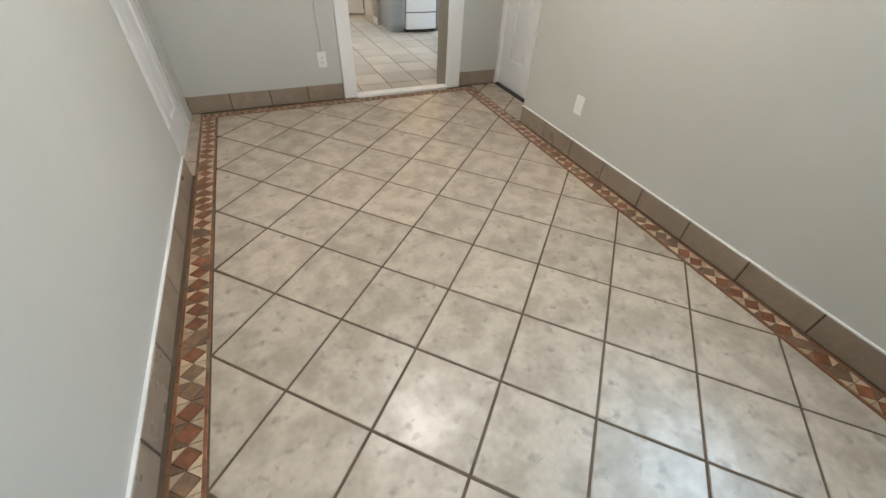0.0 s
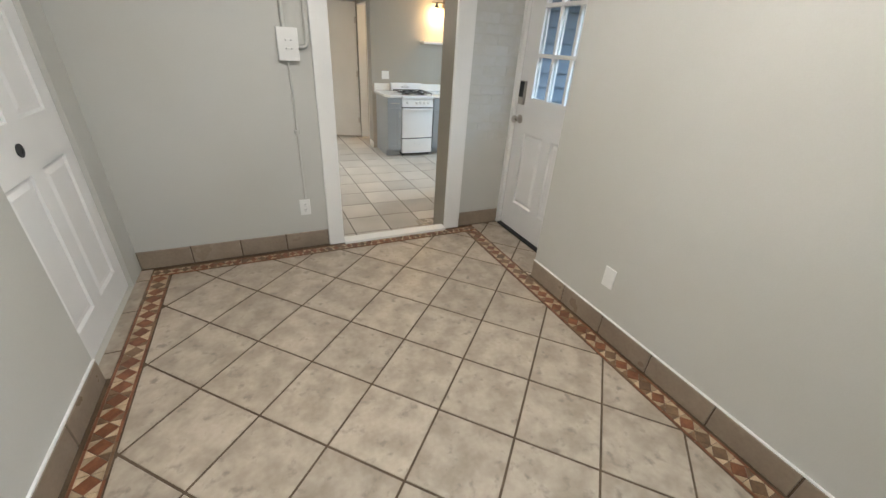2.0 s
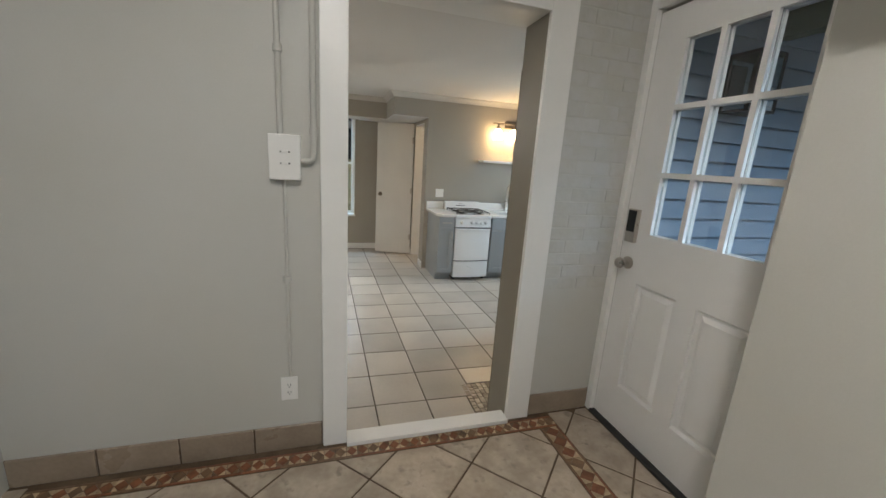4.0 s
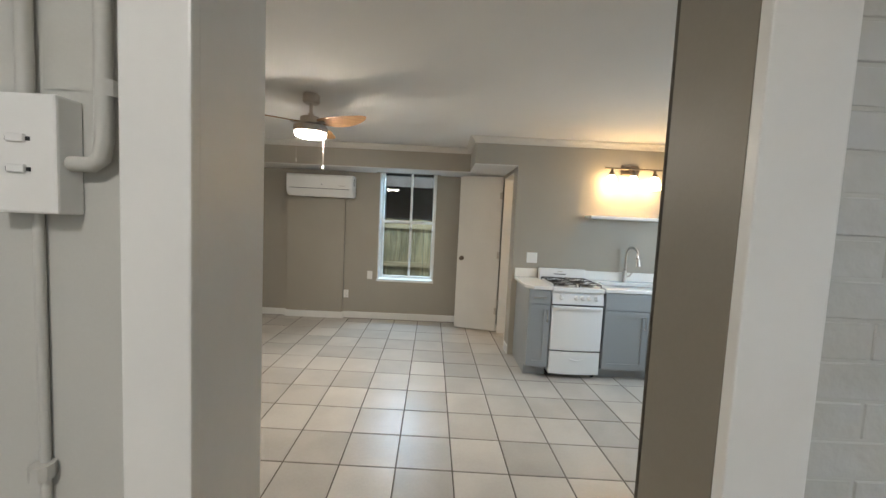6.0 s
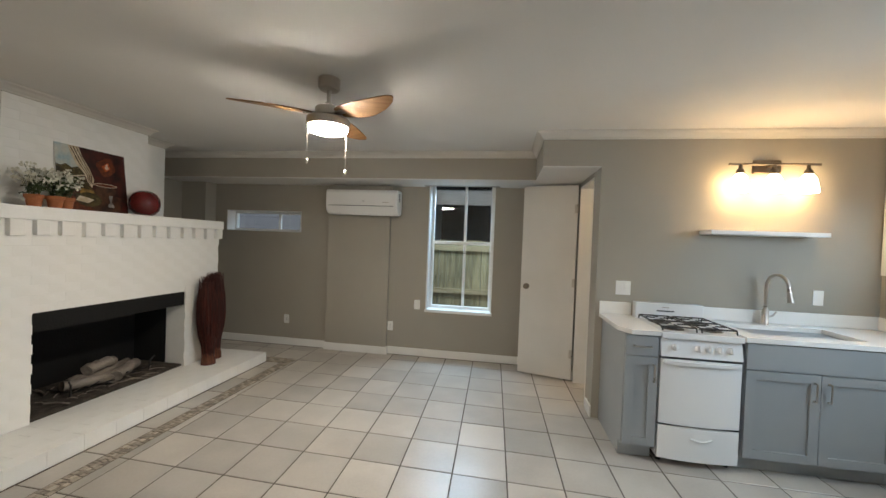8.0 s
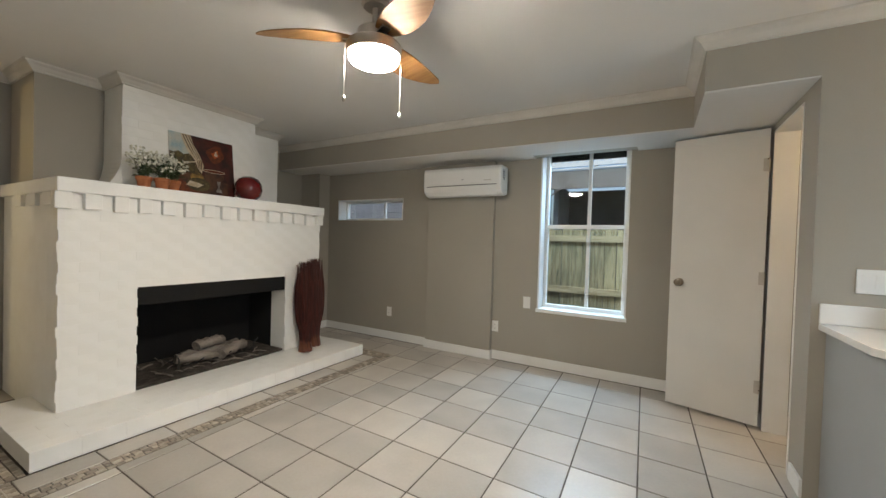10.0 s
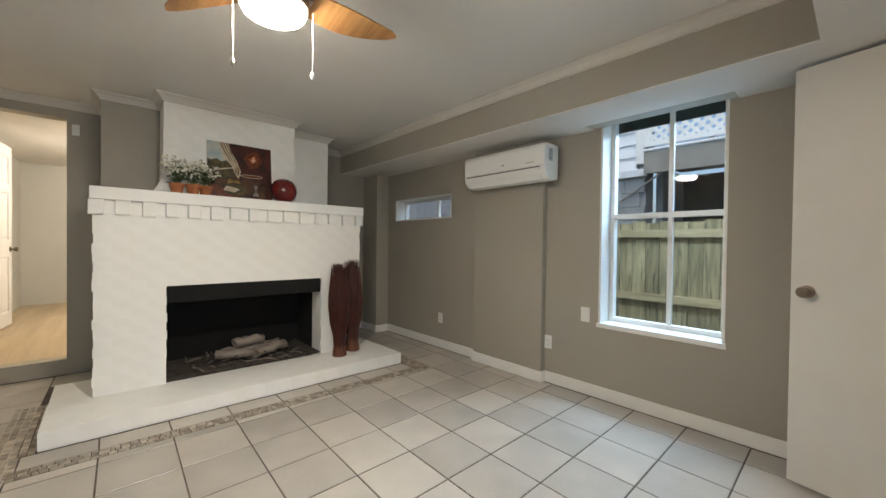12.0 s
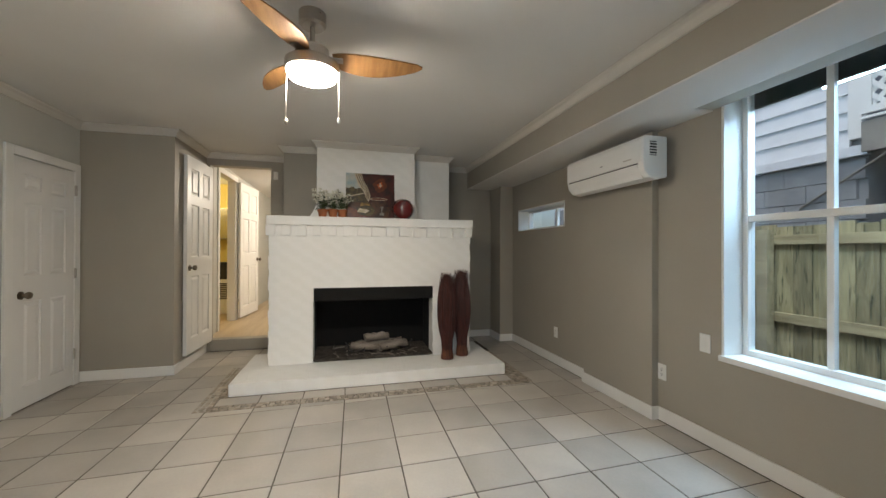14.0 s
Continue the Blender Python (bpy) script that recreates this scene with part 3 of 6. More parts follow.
structure("strip_reveal", TRIM, [(-2.14, 8.742, 1.516, -2.13, 8.965, 1.795), (-1.05, 8.742, 1.516, -1.04, 8.965, 1.795), (-2.13, 8.742, 1.516, -1.05, 8.965, 1.526), (-2.13, 8.742, 1.785, -1.05, 8.965, 1.795)], "white painted reveal of the strip window", "window")
structure("blind", BLACK, [(0.735, 8.955, 2.14, 1.46, 8.97, 2.30)], "black rolled window shade", "blind")
w = tagged(new("window_3"), "white framed kitchen window", "window", "", "structure")
# trim also runs round the unseen south half, added to hold a lamp
block("window_trim", w, TRIM, (4.482, 7.36, 1.33, 4.50, 7.465, 2.25), (4.482, 5.16, 1.33, 4.50, 5.26, 2.25), (4.482, 5.26, 2.15, 4.50, 7.36, 2.25), (4.482, 5.26, 1.33, 4.50, 7.36, 1.43), bevel=0.003)
block("window_frame", w, TRIM, (4.59, 7.30, 1.43, 4.63, 7.36, 2.15), (4.59, 6.36, 1.43, 4.63, 6.42, 2.15), (4.59, 6.42, 1.43, 4.63, 7.30, 1.49), (4.59, 6.42, 2.09, 4.63, 7.30, 2.15), (4.585, 6.42, 1.765, 4.625, 7.30, 1.805), bevel=0.003)
p = block("pane", w, GLASS, (4.608, 6.42, 1.49, 4.612, 7.30, 2.09))
p.visible_shadow = False

# ---------------------------------------------------------------- fireplace
FX, CX, SX = -1.505, -1.815, -2.145   # faces of the firebox, the chimney and its set-back sides
BY0, BY1 = 5.755, 7.835
OY0, OY1, OZ0, OZ1 = 6.17, 7.42, 0.125, 0.865

fireplace = thing("fireplace", (0, 0, 0), "white painted brick fireplace with a toothed mantel and raised hearth", "fireplace")
for b in wall_x(FX - 0.22, FX - 0.003, BY0 + 0.003, BY1 - 0.003, 0.0, 1.50, [(OY0, OY1, 0.0, OZ1)]):
    block("pier" if b[2] < 0.1 else "lintel", fireplace, BRICKW, b)
block("firebox_flank", fireplace, BRICKW, (-2.67, BY0 + 0.003, 0, FX - 0.221, OY0 - 0.121, 1.50))
block("firebox_flank", fireplace, BRICKW, (-2.67, OY1 + 0.121, 0, FX - 0.221, BY1 - 0.003, 1.50))
block("smoke_chamber", fireplace, BRICKW, (-2.67, OY0 - 0.12, OZ1 + 0.101, FX - 0.221, OY1 + 0.12, 1.50))
block("chimney_breast", fireplace, BRICKW, (-2.67, 6.183, 1.60, CX - 0.003, 7.257, CK - 0.003))
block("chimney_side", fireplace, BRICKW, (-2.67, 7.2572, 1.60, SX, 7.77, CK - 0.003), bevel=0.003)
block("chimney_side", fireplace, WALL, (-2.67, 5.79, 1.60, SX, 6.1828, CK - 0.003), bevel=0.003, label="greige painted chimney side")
block("mantel_shelf", fireplace, BRICKW, (-2.67, BY0 - 0.02, 1.502, FX + 0.045, BY1 + 0.025, 1.592), bevel=0.006)
for i in range(15):
    y = 5.727 + i * 0.1462 + 0.004 * math.sin(i * 4.1)
    j = 0.005 * math.sin(i * 2.3)
    block("mantel_tooth", fireplace, BRICKW, (FX - 0.01, y, 1.397 + j, FX + 0.036, min(y + 0.083 + 0.005 * math.sin(i * 1.7), BY1 + 0.02), 1.5015), bevel=0.004)
bm = bmesh.new()
prev = None
for k in range(8):
    a = k / 7
    w = 0.10 * (1 - a) ** 2.2
    row = [bm.verts.new(p) for p in ((CX - 0.003, 6.183 - w - 0.001, 1.593 + 0.26 * a), (SX + 0.001, 6.183 - w * 0.6 - 0.001, 1.593 + 0.26 * a))]
    if prev:
        bm.faces.new((prev[0], row[0], row[1], prev[1]))
        edge = [bm.verts.new((CX - 0.003, 6.184, 1.593 + 0.26 * (k - b) / 7)) for b in (0, 1)]
        bm.faces.new((row[0], prev[0], edge[1], edge[0]))
    prev = row
part("chimney_flare", bm, BRICKW, fireplace, "plastered flare at the chimney's foot")
for ya, yb in ((BY0 - 0.02, BY0 + 0.02), (BY1 - 0.015, BY1 + 0.022)):
    for k in range(3):
        block("mantel_tooth", fireplace, BRICKW, (FX - 0.22 - k * 0.3, ya, 1.42, FX - 0.06 - k * 0.3, yb, 1.5015), bevel=0.004)
for b in ((-2.15, OY0 - 0.12, 0.11, -2.10, OY1 + 0.12, OZ1 + 0.1), (-2.10, OY0 - 0.12, 0.11, FX - 0.23, OY0 - 0.004, OZ1 + 0.1), (-2.10, OY1 + 0.004, 0.11, FX - 0.23, OY1 + 0.12, OZ1 + 0.1), (-2.10, OY0 - 0.004, OZ1 + 0.02, FX - 0.23, OY1 + 0.004, OZ1 + 0.1)):
    block("lining_panel", fireplace, SOOT, b, label="sooty black firebox lining")
block("firebox_floor", fireplace, ASH, (-2.10, OY0 + 0.001, 0.112, FX - 0.03, OY1 - 0.001, 0.128), label="grey gritty firebox floor")
bm = bmesh.new()
box(bm, FX - 0.030, OY0 + 0.004, OZ1 - 0.135, FX - 0.012, OY1 - 0.004, OZ1 - 0.002)
box(bm, FX - 0.120, OY0 + 0.004, OZ1 - 0.135, FX - 0.031, OY1 - 0.004, OZ1 - 0.128)
part("smoke_hood", bm, SOOT, fireplace, "black sheet metal smoke hood")

hearth = thing("hearth", (0, 0, 0), "low white painted brick hearth before the fireplace", "hearth")
HX0, HX1, HY0, HY1, HZ = -2.0, -1.027, 5.53, 8.055, 0.11
bm = bmesh.new()
box(bm, HX0 + 0.004, HY0 + 0.004, 0.001, FX - 0.001, BY0 - 0.001, HZ - 0.004)
box(bm, FX - 0.03, BY0 - 0.001, 0.001, HX1 - 0.004, BY1 + 0.001, HZ - 0.004)
box(bm, HX0 + 0.004, BY1 + 0.001, 0.001, HX1 - 0.004, HY1 - 0.004, HZ - 0.004)
box(bm, FX - 0.001, HY0 + 0.004, 0.001, HX1 - 0.004, BY0 - 0.001, HZ - 0.004)
part("hearth_core", bm, BRICKW, hearth)


def brick_mesh(name, sx, sy, sz, mat, c=0.002):
    """A soft-edged painted brick around its own centre."""
    bm = bmesh.new()
    box(bm, -sx / 2, -sy / 2, -sz / 2, sx / 2, sy / 2, sz / 2)
    bmesh.ops.bevel(bm, geom=list(bm.edges), offset=min(c, min(sx, sy, sz) * 0.45), segments=1, profile=0.5, affect="EDGES")
    me = bpy.data.meshes.new(name)
    bm.to_mesh(me)
    bm.free()
    me.materials.append(mat)
    return me


def brick_face(parent, axis, c, u0, u1, z0, z1, mat, hole=None, bl=0.203, bh=0.0675, joint=0.0003, proud=0.0005, rng=None, ragged=0.0):
    """Courses of bricks on a wall face; axis is the face's normal, hole (u0, u1, z0, z1) stays open."""
    rng = rng or random.Random(5)
    cache = {}
    z, row = z0, 0
    while z < z1 - 0.015:
        h = min(bh, z1 - z)
        u = u0 - (bl / 2 if row % 2 else 0)
        while u < u1 - 0.01:
            a, b = max(u, u0), min(u + bl, u1)
            u += bl
            spans = [(a, b)]
            if hole and z + h > hole[2] + 0.002 and z < hole[3] - 0.002:
                spans = [(a, min(b, hole[0])), (max(a, hole[1]), b)]
            hh = h
            for s0, s1 in spans:
                if ragged and s1 - s0 > 0.03:
                    if s0 == u0 or (hole and s0 == hole[1]):
                        s0 -= rng.choice((0.0, 0.3, 0.6, 1.0)) * ragged
                    if s1 == u1 or (hole and s1 == hole[0]):
                        s1 += rng.choice((0.0, 0.3, 0.6, 1.0)) * ragged
                w = round(s1 - s0 - joint, 3)
                if w < 0.02:
                    continue
                key = (w, round(hh, 3))
                if key not in cache:
                    t = 0.012
                    dims = (t, w, hh - joint) if axis == "x" else (w, t, hh - joint)
                    cache[key] = brick_mesh("brick", *dims, mat, 0.0004 if joint < 0.003 else 0.002)
                ob = new("brick", cache[key])
                ob.parent = parent
                jit = rng.uniform(-0.0018, 0.0014) if joint > 0.003 else rng.uniform(-0.00008, 0.00008)
                off = proud - 0.006 + jit
                m = (s0 + s1) / 2
                ob.location = (c + off, m, z + hh / 2) if axis == "x" else (m, c - off, z + hh / 2)
                if joint > 0.003:
                    ob.rotation_euler = (rng.uniform(-0.004, 0.004), rng.uniform(-0.004, 0.004), rng.uniform(-0.004, 0.004))
        z += bh
        row += 1


# ---------------------------------------------------------------- things on and in the fireplace
def log(m, r, n, label, seed):
    rng = random.Random(seed)
    bm = bmesh.new()
    pts, rs = [], []
    for k in range(9):
        pts.append((rng.uniform(-0.008, 0.008), rng.uniform(-0.008, 0.008), n * (k / 8 - 0.5)))
        rs.append(r * rng.uniform(0.86, 1.1))
    tube(bm, pts, rs, 11)
    for v in bm.verts:
        v.co += 0.006 * Vector((noise.noise(v.co * 25), noise.noise(v.co * 25 + Vector((7, 0, 0))), 0))
    ob = finish("log", bm, LOG, smooth=True)
    ob.matrix_basis = m
    return tagged(ob, label, "log", "logs in the fireplace")


log(pose(-1.80, 6.86, 0.20, 90, 0, 4), 0.048, 0.52, "bleached split log lying on the grate", 1)
log(pose(-1.72, 6.72, 0.19, 90, 0, -20), 0.042, 0.36, "bleached split log lying on the grate", 2)
log(pose(-1.70, 7.0, 0.20, 90, 6, 26), 0.046, 0.34, "bleached split log lying on the grate", 3)
log(pose(-1.77, 6.83, 0.285, 90, -5, 10), 0.045, 0.27, "short bleached log on top of the pile", 4)
grate = thing("fire_grate", (-1.77, 6.85, 0.128), "black iron grate with thin bars under the logs", "fire grate")
for k in range(6):
    bm = bmesh.new()
    y = -0.3 + 0.12 * k
    tube(bm, [(-0.16, y, 0.03), (0.10, y, 0.03), (0.17, y + 0.02, 0.05 + 0.03 * (k % 2))], 0.006, 6)
    part("bar", bm, IRON, grate)
for s in (-1, 1):
    bm = bmesh.new()
    tube(bm, [(0.11, s * 0.33, 0.0), (0.12, s * 0.33, 0.10), (0.14, s * 0.36, 0.14)], 0.007, 6)
    part("leg", bm, IRON, grate)

rng = random.Random(11)
twigs = thing("twigs", (-1.62, 6.75, 0.128), "thin dark sticks scattered on the firebox floor", "twigs", "", "stuff")
bm = bmesh.new()
for k in range(46):
    a, l = rng.uniform(0, math.pi), rng.uniform(0.06, 0.2)
    x, y, z = rng.uniform(-0.35, 0.06), rng.uniform(-0.42, 0.5), rng.uniform(0.006, 0.02)
    tube(bm, [(x, y, z), (x + l * math.cos(a) * 0.5, y + l * math.sin(a) * 0.5, z + 0.008), (x + l * math.cos(a), y + l * math.sin(a), z)], rng.uniform(0.003, 0.007), 5)
part("sticks", bm, LOG, twigs)


def twig_bundle(m, h, seed, label):
    """A bound bundle of dark red twigs: slim foot, swelling body and a frayed head."""
    rng = random.Random(seed)
    t = thing("twig_bundle", m, label, "decoration", "twig bundles on the hearth")
    prof = [(0.0, 0.062), (0.05, 0.060), (0.14, 0.046), (0.24, 0.058), (0.38, 0.086), (0.55, 0.098), (0.74, 0.092), (0.88, 0.076), (0.97, 0.06)]

    def rad(u):
        for (a, ra), (b, rb) in zip(prof, prof[1:]):
            if u <= b:
                k = (u - a) / (b - a)
                k = k * k * (3 - 2 * k)
                return ra + (rb - ra) * k
        return prof[-1][1]
    bm = bmesh.new()
    lathe(bm, [(rad(u / 20) * 0.93, h * 0.97 * u / 20) for u in range(21)], 18)
    part("core", bm, REED, t, smooth=True)
    bm = bmesh.new()
    for k in range(150):
        a, wob = rng.uniform(0, 2 * math.pi), rng.uniform(0.94, 1.06)
        u0, u1 = rng.choice((0.0, 0.16, 0.1)), rng.uniform(0.8, 1.03)
        if u0 == 0.0:
            u1 = rng.uniform(0.12, 1.03)
        pts = []
        for s in range(8):
            u = u0 + (u1 - u0) * s / 7
            r = rad(min(u, 1)) * wob + (0.012 * (u - 0.9) * 10 if u > 0.9 else 0)
            aa = a + 0.12 * math.sin(3 * u + k)
            pts.append((r * math.cos(aa), r * math.sin(aa), h * u))
        tube(bm, pts, [0.0035] * 7 + [0.001], 4)
    for k in range(150):
        a, r0 = rng.uniform(0, 2 * math.pi), rng.uniform(0.0, 0.05)
        l = rng.uniform(0.02, 0.075)
        p = Vector((r0 * math.cos(a), r0 * math.sin(a), h * 0.93))
        q = p + Vector((rng.uniform(-0.03, 0.03) + 0.3 * p.x, rng.uniform(-0.03, 0.03) + 0.3 * p.y, h * 0.03 + l))
        tube(bm, [p, (p + q) / 2 + Vector((0, 0, 0.01)), q], [0.003, 0.0022, 0.0008], 4)
    part("fringe", bm, REED, t, "frayed twig wrapping")
    bm = bmesh.new()
    lathe(bm, [(0.05, h * 0.135), (0.051, h * 0.14), (0.051, h * 0.155), (0.05, h * 0.16)], 18)
    part("binding", bm, REED, t)
    bm = bmesh.new()
    lathe(bm, [(0.066, 0.001), (0.067, h * 0.03), (0.060, h * 0.08), (0.053, h * 0.134)], 18)
    part("foot", bm, FOOT, t, "brown bark foot", smooth=True)
    return t


twig_bundle(pose(-1.325, 7.53, HZ + 0.002, 0, -2, 0), 0.87, 3, "dark red bound twig bundle, frayed top, on the hearth")
twig_bundle(pose(-1.42, 7.725, HZ + 0.002, 0, -1, 70), 0.90, 4, "taller dark red bundle of bound twigs leaning by the fireplace")

# vase
vase = thing("vase", (-1.66, 7.10, 1.594), "round oxblood glazed vase with a small mouth", "vase")
bm = bmesh.new()
lathe(bm, [(0.04, 0.0), (0.075, 0.012), (0.108, 0.05), (0.121, 0.105), (0.115, 0.155), (0.088, 0.203), (0.05, 0.226), (0.034, 0.229), (0.03, 0.222), (0.02, 0.19)], 32)
part("body", bm, GLAZE, vase, smooth=True)

# painting leaning on the chimney breast
painting = thing("painting", pose(-1.745, 6.755, 1.597, 0, -7, 0), "unframed canvas still life with a cream drape on dark red", "painting")
block("canvas", painting, TRIM, (-0.022, -0.27, 0.0, -0.004, 0.27, 0.525))
ART = {
    "bg": material("art_dark_red", (0.075, 0.012, 0.007), (0.018, 0.006, 0.005), 0.35, scale=9, fine=60, bump=0.15),
    "sky": material("art_blue_grey", (0.30, 0.42, 0.47), (0.50, 0.50, 0.44), 0.35, scale=9, fine=60, bump=0.15),
    "leafy": material("art_dark_olive", (0.10, 0.075, 0.025), (0.03, 0.022, 0.012), 0.35, scale=22, fine=80, bump=0.15, stain=(0.30, 0.24, 0.12), stain_at=0.6),
    "ember": material("art_ember", (0.16, 0.035, 0.008), (0.09, 0.016, 0.006), 0.35, scale=30, fine=80, bump=0.15),
    "cream": material("art_cream", (0.62, 0.55, 0.42), (0.45, 0.35, 0.22), 0.35, scale=18, fine=80, bump=0.15),
    "gold": material("art_gold", (0.40, 0.24, 0.05), (0.10, 0.045, 0.015), 0.35, scale=18, fine=80, bump=0.15),
    "orange": material("art_orange", (0.55, 0.13, 0.02), (0.30, 0.045, 0.01), 0.35, scale=18, fine=80, bump=0.15),
    "brown": material("art_brown", (0.10, 0.040, 0.018), (0.03, 0.012, 0.008), 0.35, scale=14, fine=80, bump=0.15),
    "silver": material("art_silver", (0.34, 0.33, 0.30), (0.14, 0.12, 0.10), 0.35, scale=18, fine=80, bump=0.15),
}


def daub(name, key, pts, lift):
    bm = bmesh.new()
    lo = [bm.verts.new((-0.004, u, v)) for u, v in pts]
    hi = [bm.verts.new((-0.004 + lift, u, v)) for u, v in pts]
    bm.faces.new(hi)
    for i in range(len(pts)):
        bm.faces.new((lo[i], lo[(i + 1) % len(pts)], hi[(i + 1) % len(pts)], hi[i]))
    part(name, bm, ART[key], painting)


def ring(cx, cz, rx, rz, n=14):
    return [(cx + rx * math.cos(2 * math.pi * i / n), cz + rz * math.sin(2 * math.pi * i / n)) for i in range(n)]


daub("backdrop", "bg", [(-0.27, 0.0), (0.27, 0.0), (0.27, 0.525), (-0.27, 0.525)], 0.0008)
daub("landscape", "sky", [(-0.27, 0.22), (-0.10, 0.25), (-0.12, 0.40), (-0.17, 0.525), (-0.27, 0.525)], 0.0014)
daub("table", "brown", [(-0.27, 0.0), (0.27, 0.0), (0.27, 0.13), (0.05, 0.17), (-0.12, 0.21), (-0.27, 0.22)], 0.0014)
daub("drape", "cream", [(-0.18, 0.525), (-0.10, 0.525), (-0.08, 0.45), (-0.03, 0.36), (0.0, 0.27), (-0.02, 0.20), (-0.05, 0.24), (-0.07, 0.31), (-0.13, 0.38), (-0.16, 0.46)], 0.002)
daub("foliage", "leafy", [(-0.27, 0.21), (-0.02, 0.18), (-0.06, 0.25), (-0.08, 0.32), (-0.12, 0.36), (-0.16, 0.345), (-0.20, 0.37), (-0.24, 0.35), (-0.27, 0.36)], 0.0018)
daub("branch", "cream", [(-0.22, 0.255), (-0.06, 0.295), (-0.06, 0.305), (-0.22, 0.268)], 0.0022)
for fold in (0.012, 0.034, 0.056):
    daub("fold", "brown", [(-0.178 + fold, 0.52), (-0.170 + fold, 0.52), (-0.118 + fold, 0.40), (-0.055 + fold * 0.7, 0.30), (-0.045 + fold * 0.5, 0.225), (-0.051 + fold * 0.5, 0.235), (-0.064 + fold * 0.7, 0.31), (-0.128 + fold, 0.405)], 0.0024)
daub("glow", "ember", [(0.11 + (0.075 + 0.014 * math.sin(5 * k)) * math.cos(0.349 * k), 0.395 + (0.085 + 0.014 * math.sin(7 * k)) * math.sin(0.349 * k)) for k in range(18)], 0.0016)
daub("glow", "orange", [(0.11 + (0.032 + 0.012 * math.sin(5 * k)) * math.cos(0.349 * k), 0.395 + (0.036 + 0.012 * math.sin(7 * k)) * math.sin(0.349 * k)) for k in range(18)], 0.002)
daub("flower", "cream", [(0.11 + (0.014 + 0.007 * math.sin(5 * k)) * math.cos(0.449 * k), 0.40 + (0.018 + 0.008 * math.sin(7 * k)) * math.sin(0.449 * k)) for k in range(14)], 0.0026)
daub("bowl", "leafy", ring(-0.05, 0.10, 0.10, 0.06), 0.0019)
daub("fruit", "gold", ring(-0.06, 0.16, 0.055, 0.05), 0.0018)
daub("fruit", "cream", [(-0.15, 0.085), (-0.06, 0.07), (-0.01, 0.10), (-0.06, 0.115), (-0.12, 0.125)], 0.0026)
daub("rim", "cream", ring(0.09, 0.235, 0.10, 0.016), 0.002)
daub("bowl_inside", "ember", ring(0.09, 0.235, 0.092, 0.011), 0.0024)
daub("basin", "brown", ring(0.09, 0.19, 0.085, 0.05), 0.0018)
daub("cup", "silver", [(0.10, 0.05), (0.15, 0.05), (0.145, 0.07), (0.13, 0.09), (0.14, 0.15), (0.11, 0.15), (0.118, 0.09), (0.10, 0.07)], 0.0026)
daub("cloth", "ember", [(-0.27, 0.0), (0.0, 0.0), (-0.08, 0.07), (-0.2, 0.13), (-0.27, 0.15)], 0.0018)
daub("edge_shade", "bg", [(0.2, 0.02), (0.265, 0.02), (0.265, 0.1), (0.21, 0.11)], 0.0026)


def flower_pot(m, seed, h):
    rng = random.Random(seed)
    t = thing("flower_pot", m, "small terracotta pot of white blossoms on green stems", "flower pot", "flower pots on the mantel")
    bm = bmesh.new()
    lathe(bm, [(0.036, 0), (0.046, 0.062), (0.052, 0.064), (0.054, 0.088), (0.048, 0.088), (0.044, 0.07)], 20)
    part("pot", bm, TERRA, t, smooth=True)
    bm, bl, bp = bmesh.new(), bmesh.new(), bmesh.new()
    for k in range(26):
        a, sp = rng.uniform(0, 2 * math.pi), rng.uniform(0.02, 0.10)
        top = Vector((sp * math.cos(a), sp * math.sin(a), h * rng.uniform(0.55, 1.0)))
        tube(bm, [(0.02 * math.cos(a), 0.02 * math.sin(a), 0.07), top * 0.6 + Vector((0, 0, 0.06)), top], 0.0014, 4)
        for q in range(7):
            c = top + Vector((rng.uniform(-0.022, 0.022), rng.uniform(-0.022, 0.022), rng.uniform(-0.02, 0.018)))
            r = rng.uniform(0.007, 0.013)
            e = Euler((rng.uniform(0, 6), rng.uniform(0, 6), rng.uniform(0, 6))).to_matrix()
            vs = [bp.verts.new(c + e @ Vector((r * math.cos(i * 1.2566), r * math.sin(i * 1.2566), 0.003 * (i % 2)))) for i in range(5)]
            bp.faces.new(vs)
        for q in range(4):
            c = top * rng.uniform(0.35, 0.85) + Vector((rng.uniform(-0.02, 0.02), rng.uniform(-0.02, 0.02), 0.03))
            e = Euler((rng.uniform(-0.8, 0.8), rng.uniform(-0.8, 0.8), rng.uniform(0, 6))).to_matrix()
            s = rng.uniform(0.02, 0.036)
            vs = [bl.verts.new(c + e @ Vector(p)) for p in ((0, 0, 0), (s * 0.5, s * 0.35, 0.003), (s * 1.4, 0, 0), (s * 0.5, -s * 0.35, 0.003))]
            bl.faces.new(vs)
    part("stems", bm, LEAF, t)
    part("leaves", bl, LEAF, t)
    part("blossoms", bp, PETAL, t, "white blossoms")
    return t


flower_pot(pose(-1.63, 6.25, 1.593), 21, 0.29)
flower_pot(pose(-1.60, 6.355, 1.593), 22, 0.27)
flower_pot(pose(-1.64, 6.45, 1.593), 23, 0.29)

# ---------------------------------------------------------------- ceiling fan
fan = thing("ceiling_fan", (0.515, 6.315, CK - 0.001), "brushed nickel ceiling fan with three honey oak blades, lit", "ceiling fan")
bm = bmesh.new()
lathe(bm, [(0.062, 0.0), (0.066, -0.004), (0.066, -0.06), (0.055, -0.072), (0.02, -0.074)], 32)
part("canopy", bm, NICKEL, fan, smooth=True)
bm = bmesh.new()
tube(bm, [(0, 0, -0.07), (0, 0, -0.18)], 0.0125, 14)
lathe(bm, [(0.022, -0.15), (0.022, -0.17), (0.03, -0.175)], 16)
